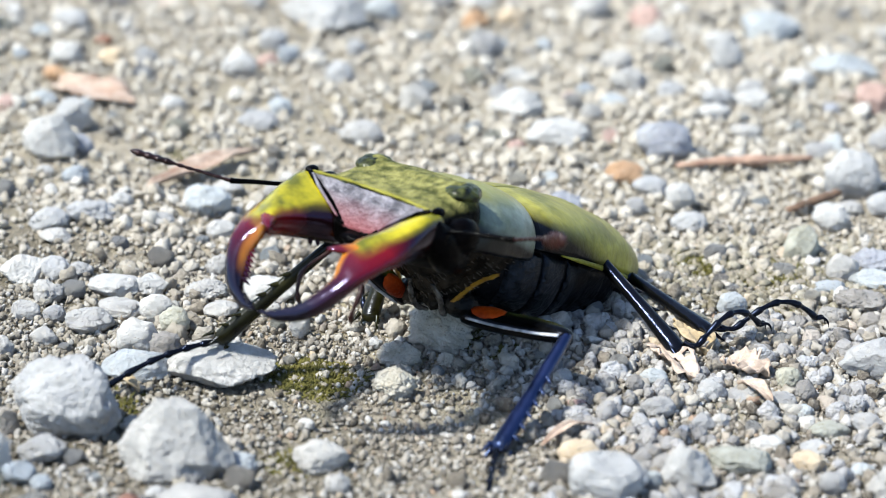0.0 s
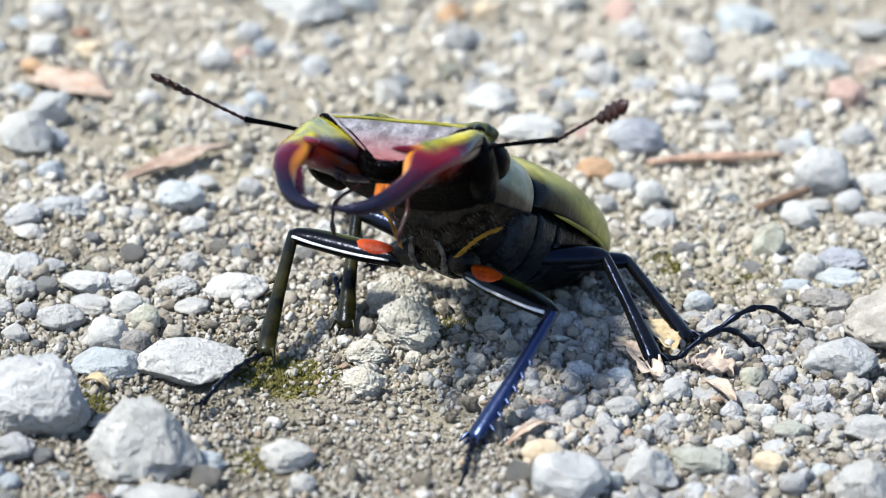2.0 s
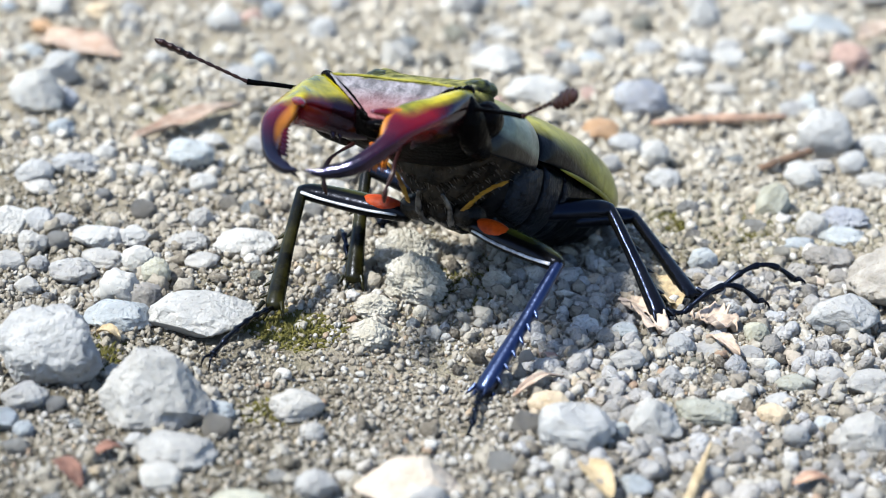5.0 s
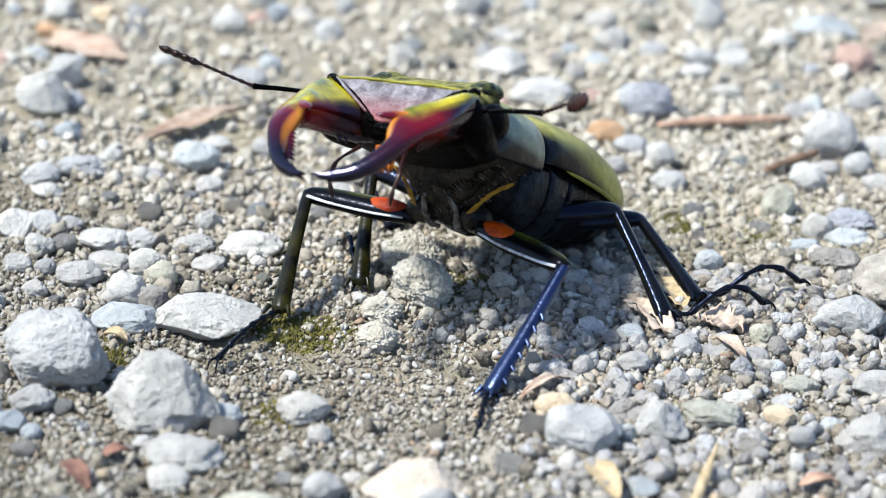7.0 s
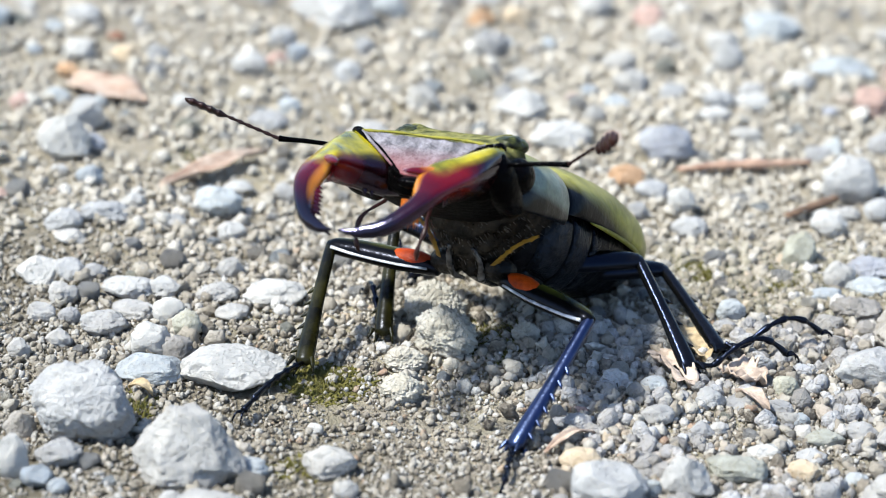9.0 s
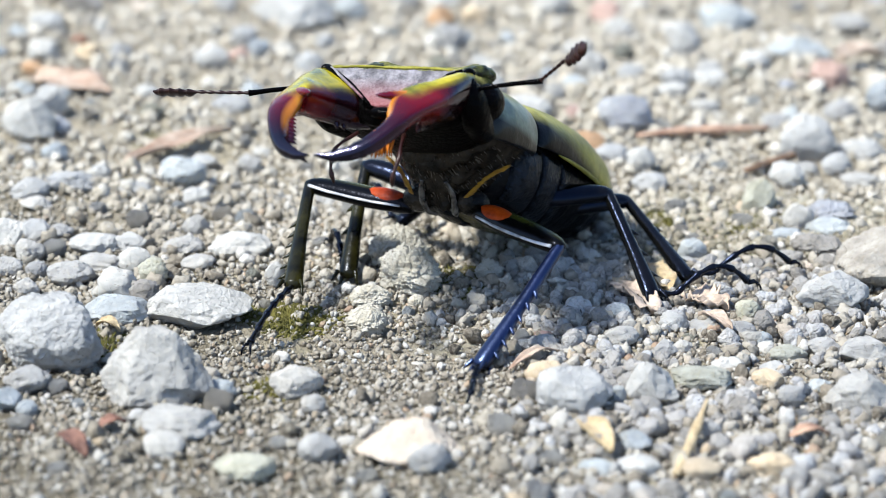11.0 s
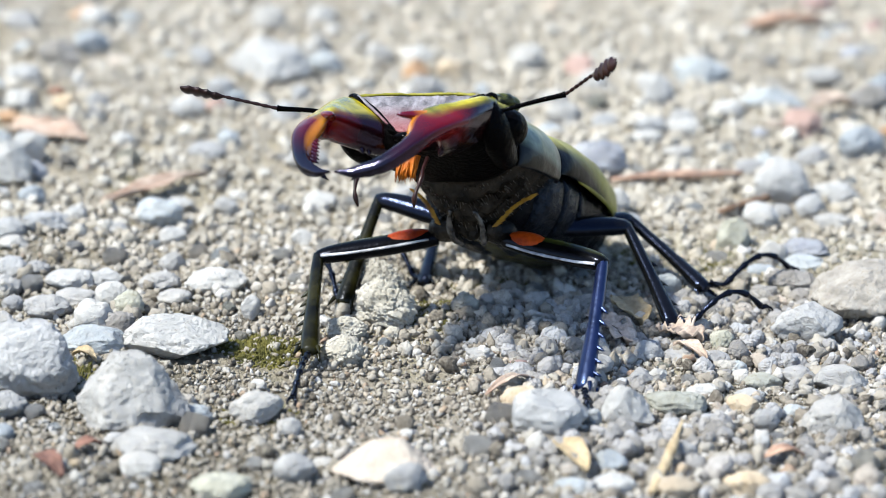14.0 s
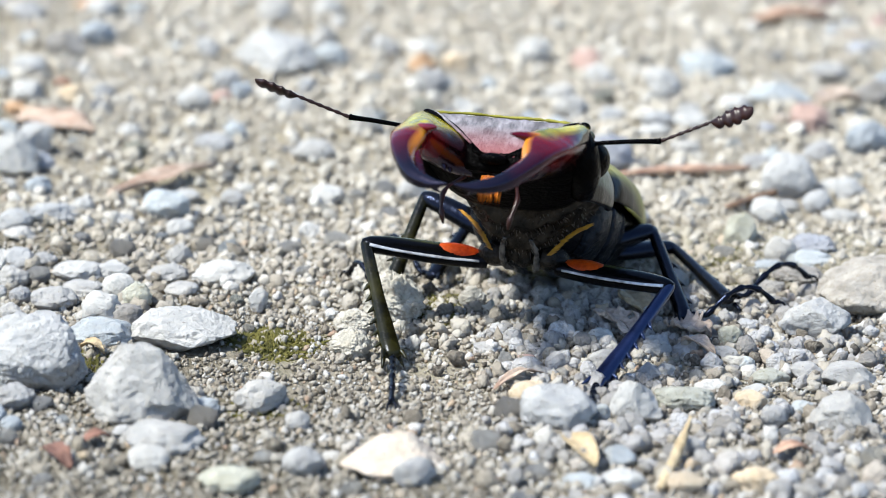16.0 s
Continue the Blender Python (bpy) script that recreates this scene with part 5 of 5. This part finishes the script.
leaf("dry_leaf", 0.0120, -0.0335, 0.0180, -0.0270, 0.0007, PINK_LEAF, "thin pale pinkish leaf sliver on grit", 31, 0.4, 0.2, 0.0008)
twig("twig", [(0.0335, 0.0632, 0.0004, 0.6), (0.0400, 0.0655, 0.0006, 1.0), (0.0465, 0.0676, 0.0005, 1.1), (0.0540, 0.0708, 0.0004, 0.5)], 0.00085, TWIG_BARK, "reddish-brown bent twig lying on gravel")
twig("twig", [(0.0478, 0.0458, 0.0003, 0.5), (0.0515, 0.0490, 0.0006, 1.0), (0.0560, 0.0535, 0.0010, 0.7)], 0.0009, DARK_BARK, "short dark brown twig beside a white stone")
twig("twig", [(0.0660, 0.1690, 0.0005, 0.6), (0.0730, 0.1720, 0.0010, 1.0), (0.0805, 0.1746, 0.0005, 0.6)], 0.0016, TWIG_BARK, "pinkish strip of bark far behind")
twig("straw", [(0.0290, -0.0635, 0.0004, 0.7), (0.0312, -0.0570, 0.0016, 1.0), (0.0335, -0.0495, 0.0034, 0.4)], 0.0006, STRAW, "dry yellow straw blade poking up from gravel")
twig("root_fibre", [(0.0085, 0.0040, 0.0002, 0.6), (0.0102, -0.0010, 0.0006, 1.0), (0.0098, -0.0052, 0.0002, 0.5)], 0.00022, TAN_LEAF, "thin pale root fibre under the beetle")
moss(-0.0148, -0.0128, 0.0062, 0.0055, 1700, 1)
moss(0.0060, 0.0010, 0.0050, 0.0070, 1100, 2)
moss(0.0345, 0.0270, 0.0080, 0.0070, 1300, 3)
moss(0.0460, 0.0230, 0.0080, 0.0090, 1500, 4)
moss(-0.0365, -0.0235, 0.0028, 0.0060, 240, 6)
moss(-0.0150, -0.0365, 0.0050, 0.0040, 300, 7)
moss(0.0150, 0.0110, 0.0070, 0.0040, 260, 8)
moss(-0.0385, 0.0620, 0.0060, 0.0060, 140, 9)
moss(0.0450, 0.0120, 0.0035, 0.0035, 140, 10)


# a stone that the beetle's foot nudges, and two bright chips
nudged = stone(-0.0128, -0.0385, 0.0062, 0.0046, 0.0036, "grey")
stone(-0.0151, -0.0270, 0.0021, 0.0017, 0.0015, "white")
stone(0.0164, -0.0201, 0.0022, 0.0015, 0.0012, "pink")


# ---- what moves ----
# seconds; body's middle in millimetres; turn, rise and roll in degrees
BODY = [
    (0.0, 4.12, 0.55, 14.44, -125.5, 21.4, 1.3),
    (0.5, 5.35, 1.13, 15.42, -123.9, 23.9, 1.4),
    (1.0, 5.34, 1.73, 15.93, -122.2, 24.5, 1.8),
    (1.5, 6.62, 2.44, 17.13, -119.4, 26.4, 0.9),
    (2.0, 6.97, 3.28, 18.39, -119.8, 26.9, 4.2),
    (3.0, 6.85, 2.88, 18.68, -120.8, 26.9, 5.0),
    (10.3, 6.86, 2.85, 18.61, -120.7, 26.7, 5.0),
    (11.3, 8.40, 2.45, 18.90, -118.8, 25.9, 6.0),
    (12.3, 10.63, 2.03, 19.45, -116.4, 24.7, 7.3),
    (12.5, 10.61, 1.94, 19.79, -116.6, 25.4, 7.3),
    (13.0, 12.08, 2.62, 20.06, -114.8, 25.8, 6.3),
    (13.5, 13.81, 2.49, 18.89, -112.3, 25.3, 5.0),
    (14.0, 13.70, 5.08, 18.73, -114.6, 24.5, 5.3),
    (14.5, 13.52, 6.29, 17.94, -115.7, 24.1, 5.9),
    (15.0, 14.00, 5.71, 18.29, -114.9, 24.5, 5.0),
    (15.5, 16.02, 3.04, 15.52, -109.9, 20.8, 2.2),
    (16.0, 18.65, 1.39, 16.17, -106.8, 21.8, 0.0),
]
# seconds; the head's turn, rise and roll on the body
HEAD = [
    (0.0, -5.1, -14.5, -3.2),
    (0.5, 1.0, -9.5, 0.4),
    (1.0, 4.5, -6.2, 3.6),
    (1.5, 5.4, -7.0, 4.6),
    (2.0, 4.8, -3.2, 3.9),
    (3.0, -2.2, -7.0, 1.2),
    (10.2, -2.3, -7.2, 1.2),
    (12.3, -1.0, -7.8, -0.3),
    (12.5, -0.2, -7.2, 0.4),
    (13.0, 2.9, -7.7, 1.7),
    (13.5, 2.4, -7.6, 0.5),
    (14.0, -9.9, -3.4, -0.5),
    (14.5, -11.9, -3.1, 0.2),
    (15.0, -12.5, -3.1, -0.4),
    (15.5, -7.1, 0.3, -0.8),
    (16.0, -2.3, 4.0, 0.1),
]
# seconds; the ankle's place in millimetres, and the way the foot points
FEET_FL = [(0.0, 7.0, -34.2, 1.2, -96), (1.0, 7.1, -33.4, 1.2, -96), (2.0, 8.4, -31.6, 1.2, -97), (11.5, 8.4, -31.9, 1.2, -97), (11.9, 13.0, -32.6, 7.0, -94), (12.3, 19.3, -33.0, 12.1, -80),
           (12.5, 25.0, -31.3, 19.0, -25), (12.7, 27.3, -31.9, 14.9, -35), (13.0, 23.9, -34.2, 4.4, -88), (13.2, 23.7, -32.0, 1.4, -90), (14.5, 23.7, -29.4, 1.2, -91), (16.0, 24.3, -30.3, 1.2, -99)]
FEET_FR = [(0.0, -26.1, -15.6, 5.2, -152), (0.5, -26.4, -16.2, 5.0, -154), (1.0, -26.3, -15.9, 5.0, -156), (1.25, -25.4, -11.0, 8.0, -164), (1.5, -22.9, -8.5, 8.8, -172), (1.8, -17.5, -9.6, 2.6, -118), (2.0, -17.2, -12.2, 2.2, -116),
           (10.8, -17.4, -12.8, 2.0, -116), (11.1, -13.0, -13.0, 5.0, -104), (11.4, -9.6, -14.5, 1.3, -92), (13.5, -9.4, -16.2, 1.3, -97), (14.5, -9.1, -21.5, 1.6, -94), (15.0, -9.0, -22.8, 2.0, -99),
           (15.2, -10.5, -20.0, 3.0, -108), (15.5, -8.7, -8.4, 6.7, -168), (15.8, -3.0, -17.5, 5.2, -100), (16.0, 0.0, -22.0, 1.4, -90)]
FEET_ML = [(0.0, 29.2, -5.9, 1.8, 36), (1.0, 29.9, -9.0, 1.4, 30), (2.0, 30.4, -8.6, 1.6, 20), (11.0, 30.5, -8.3, 1.6, 18), (11.3, 33.0, -8.0, 4.0, 28), (11.6, 36.1, -6.9, 1.4, 30), (14.0, 36.4, -5.8, 1.4, 24), (16.0, 37.0, -5.7, 1.4, 24)]
FEET_MR = [(0.0, -8.9, 2.0, 1.2, 104), (2.0, -7.9, -0.8, 1.3, 103), (11.2, -8.0, -1.1, 1.2, 103), (12.3, -7.8, 0.4, 1.2, 106), (14.0, -5.5, 0.5, 1.4, 108), (14.5, -2.9, 2.3, 1.8, 110), (15.0, -3.4, 1.6, 1.8, 112), (16.0, -1.2, -1.9, 1.2, 114)]
FEET_HL = [(0.0, 33.3, 0.0, 2.0, 18), (1.0, 34.7, -1.0, 1.7, 18), (2.0, 34.8, -1.0, 1.5, 20), (9.0, 34.6, -2.0, 1.5, 22), (10.4, 34.8, -1.6, 1.5, 21), (12.3, 36.8, 3.0, 1.4, 10), (12.7, 38.5, 4.4, 3.0, 18), (13.0, 39.7, 6.4, 2.1, 24), (13.5, 41.5, 8.5, 2.0, 31), (14.5, 42.1, 5.5, 2.2, 35), (16.0, 43.1, 0.4, 2.0, 38)]
FEET_HR = [(0.0, -6.0, 20.6, 1.2, 104), (10.6, -4.7, 17.9, 1.2, 109), (11.2, 0.0, 14.0, 4.0, 112), (11.8, 5.0, 11.1, 1.2, 114), (16.0, 5.0, 9.8, 1.2, 120)]
# seconds; which way the antenna's two joints point, in the head's space
ANTENNA_RIGHT = [
    (0.0, (0.69, -0.72, 0.00), (0.66, -0.72, 0.20)),
    (0.5, (0.57, -0.82, 0.06), (0.54, -0.78, 0.33)),
    (1.0, (0.40, -0.62, -0.68), (-0.16, -0.79, -0.59)),
    (1.5, (0.42, -0.83, -0.38), (-0.07, -0.95, -0.31)),
    (2.0, (0.46, -0.89, 0.09), (0.48, -0.82, 0.32)),
    (3.0, (0.56, -0.81, -0.18), (0.60, -0.80, -0.10)),
    (3.5, (0.57, -0.82, -0.08), (0.60, -0.80, 0.05)),
    (4.0, (0.48, -0.88, 0.03), (0.50, -0.82, 0.30)),
    (7.0, (0.57, -0.82, 0.01), (0.57, -0.77, 0.28)),
    (10.0, (0.56, -0.83, 0.02), (0.50, -0.82, 0.25)),
    (12.3, (0.41, -0.81, -0.41), (0.15, -0.89, -0.44)),
    (12.5, (0.46, -0.89, -0.05), (0.50, -0.86, 0.08)),
    (13.0, (0.30, -0.83, -0.47), (0.60, -0.70, -0.36)),
    (13.5, (0.30, -0.87, -0.39), (0.70, -0.66, -0.20)),
    (14.0, (0.58, -0.81, 0.01), (0.62, -0.78, 0.13)),
    (15.0, (0.62, -0.78, -0.06), (0.65, -0.76, -0.04)),
    (15.5, (0.48, -0.87, 0.07), (0.51, -0.84, 0.17)),
    (16.0, (0.35, -0.94, 0.03), (0.40, -0.89, 0.22)),
]
ANTENNA_LEFT = [
    (0.0, (-0.37, 0.93, 0.09), (0.38, 0.86, 0.32)),
    (0.5, (-0.49, 0.86, 0.11), (0.33, 0.86, 0.39)),
    (1.0, (-0.39, 0.90, 0.17), (0.25, 0.89, 0.38)),
    (1.5, (-0.33, 0.93, 0.15), (0.30, 0.92, 0.24)),
    (2.0, (-0.31, 0.92, 0.23), (0.46, 0.80, 0.38)),
    (3.0, (0.23, 0.95, -0.21), (0.73, 0.61, -0.32)),
    (3.5, (0.34, 0.87, -0.36), (0.68, 0.56, -0.48)),
    (4.0, (0.35, 0.92, -0.18), (0.48, 0.82, 0.31)),
    (7.0, (0.01, 1.00, 0.08), (0.60, 0.78, 0.19)),
    (8.0, (-0.02, 0.99, 0.15), (0.53, 0.78, 0.34)),
    (10.0, (0.04, 0.99, 0.11), (0.58, 0.74, 0.33)),
    (12.3, (-0.34, 0.90, 0.26), (0.54, 0.79, 0.29)),
    (13.0, (-0.26, 0.96, 0.13), (0.42, 0.89, 0.20)),
    (13.5, (-0.23, 0.97, 0.09), (0.42, 0.90, 0.11)),
    (14.0, (-0.42, 0.84, 0.33), (0.52, 0.82, 0.26)),
    (14.5, (0.53, 0.79, -0.30), (0.59, 0.56, -0.58)),
    (15.0, (0.45, 0.84, -0.31), (0.65, 0.52, -0.56)),
    (15.5, (0.60, 0.78, 0.04), (0.82, 0.53, -0.21)),
    (16.0, (-0.19, 0.97, 0.18), (0.22, 0.90, 0.37)),
]
# seconds; which way the front knees point, in the body's space
KNEE = {
    "fl": [(0.0, 8.5, 18.6, -11.0), (11.5, 8.5, 18.6, -11.0), (12.3, 10.4, 18.8, -6.5), (12.5, 7.9, 18.1, -3.1), (12.7, 7.7, 19.2, -5.9), (13.0, 11.3, 18.7, -13.0), (13.4, 8.5, 18.6, -11.0), (16.0, 8.5, 18.6, -11.0)],
    "fr": [(0.0, 20.3, -7.2, -6.3), (0.5, 20.3, -9.3, -9.9), (1.0, 19.9, -10.4, -11.2), (1.5, 11.0, -16.5, -5.7), (1.8, 7.0, -18.8, -9.2), (2.0, 6.9, -18.6, -11.0), (15.0, 6.9, -18.6, -11.0), (15.2, 13.0, -17.0, -11.0),
           (15.5, 10.0, -17.8, -4.7), (15.8, 9.0, -18.6, -6.9), (16.0, 11.0, -18.0, -10.8)],
}
NECK = Vector((11.39, 0, 0.57))
TICKS = [i / 4 for i in range(65)]


def between(rows, t):
    """The values of a row list at a time, on straight lines from row to row."""
    ts = [r[0] for r in rows]
    return [float(np.interp(t, ts, [r[k] for r in rows])) for k in range(1, len(rows[0]))]


def turned(turn, rise, roll):
    return (Matrix.Rotation(radians(turn), 3, "Z") @ Matrix.Rotation(radians(-rise), 3, "Y") @ Matrix.Rotation(radians(roll), 3, "X"))


def set_at(m, place):
    return Matrix.Translation(Vector(place) * MM) @ m.to_4x4()


def body_at(t):
    x, y, z, turn, rise, roll = between(BODY, t)
    return Vector((x, y, z)), turned(turn, rise, roll)


def aim(along, top):
    """A turn whose x axis runs along a direction and whose z axis leans to another."""
    x = Vector(along).normalized()
    y = Vector(top).cross(x).normalized()
    return Matrix((x, y, x.cross(y))).transposed()


def leg_poses(key, feet, t):
    """Thigh, shin and foot in the body's space: the ankle stands on the ground, the knee bends as the lengths ask."""
    hip, thigh, shin, knee_way, foot = LEGS[key]
    o, b = body_at(t)
    x, y, z, way = between(feet, t)
    ankle = b.transposed() @ (Vector((x, y, z)) - o)
    if key in KNEE:
        knee_way = between(KNEE[key], t)
    hip = Vector(hip)
    d = ankle - hip
    far = min(d.length, thigh + shin - 0.05)
    line = d.normalized()
    a = (thigh ** 2 - shin ** 2 + far ** 2) / (2 * far)
    h = math.sqrt(max(thigh ** 2 - a ** 2, 0))
    out = Vector(knee_way) - hip
    out = (out - line * out.dot(line)).normalized()
    knee = hip + line * a + out * h
    ankle = hip + line * far
    up = b.transposed() @ Vector((0, 0, 1))
    dip = -max(4.0, min(45.0, math.degrees(math.asin(min(1.0, max(0.0, (z - 0.8) / foot))))))
    toe = b.transposed() @ Vector((math.cos(radians(way)), math.sin(radians(way)), math.sin(radians(dip))))
    return set_at(aim(knee - hip, out), hip), set_at(aim(ankle - knee, out), knee), set_at(aim(toe, up), ankle)


def motions():
    ticks = sorted(set(TICKS + [r[0] for r in BODY] + [1.8, 12.3, 12.7, 13.2, 15.2, 15.8]))
    walk(beetle, [(t, set_at(body_at(t)[1], body_at(t)[0])) for t in ticks])
    walk(beetle_head, [(t, set_at(turned(*between(HEAD, t)), NECK)) for t in sorted(r[0] for r in HEAD)])
    for key, feet in (("fl", FEET_FL), ("fr", FEET_FR), ("ml", FEET_ML), ("mr", FEET_MR), ("hl", FEET_HL), ("hr", FEET_HR)):
        times = sorted(set(ticks + [r[0] for r in feet]))
        poses = [leg_poses(key, feet, t) for t in times]
        for k, limb in enumerate(limbs[key]):
            walk(limb, [(t, p[k]) for t, p in zip(times, poses)])
    for side, rows, s in (("left", ANTENNA_LEFT, 1), ("right", ANTENNA_RIGHT, -1)):
        root = Vector((10.5, s * 9.8, 2.2))
        scape, whip = antennae[side]
        walk(scape, [(t, set_at(aim(u, (0, 0, 1)), root)) for t, u, v in rows])
        walk(whip, [(t, set_at(aim(v, (0, 0, 1) if s > 0 else (1, 0, 0.3)), root + SCAPE * Vector(u).normalized())) for t, u, v in rows])
    # the stone is pushed a little way by the foot
    at = nudged.matrix_basis.copy()
    walk(nudged, [(t, Matrix.Translation((x * MM, y * MM, 0)) @ at @ pose(0, 0, 0, 0, 0, turn)) for t, x, y, turn in
                  ((0.0, 0, 0, 0), (11.0, 0, 0, 0), (12.5, -0.8, 0.1, 12), (13.5, -1.8, -0.3, 20), (14.5, -1.9, -0.2, 22), (15.2, -2.6, 0.6, 28), (16.0, -2.4, 1.3, 30))])


motions()
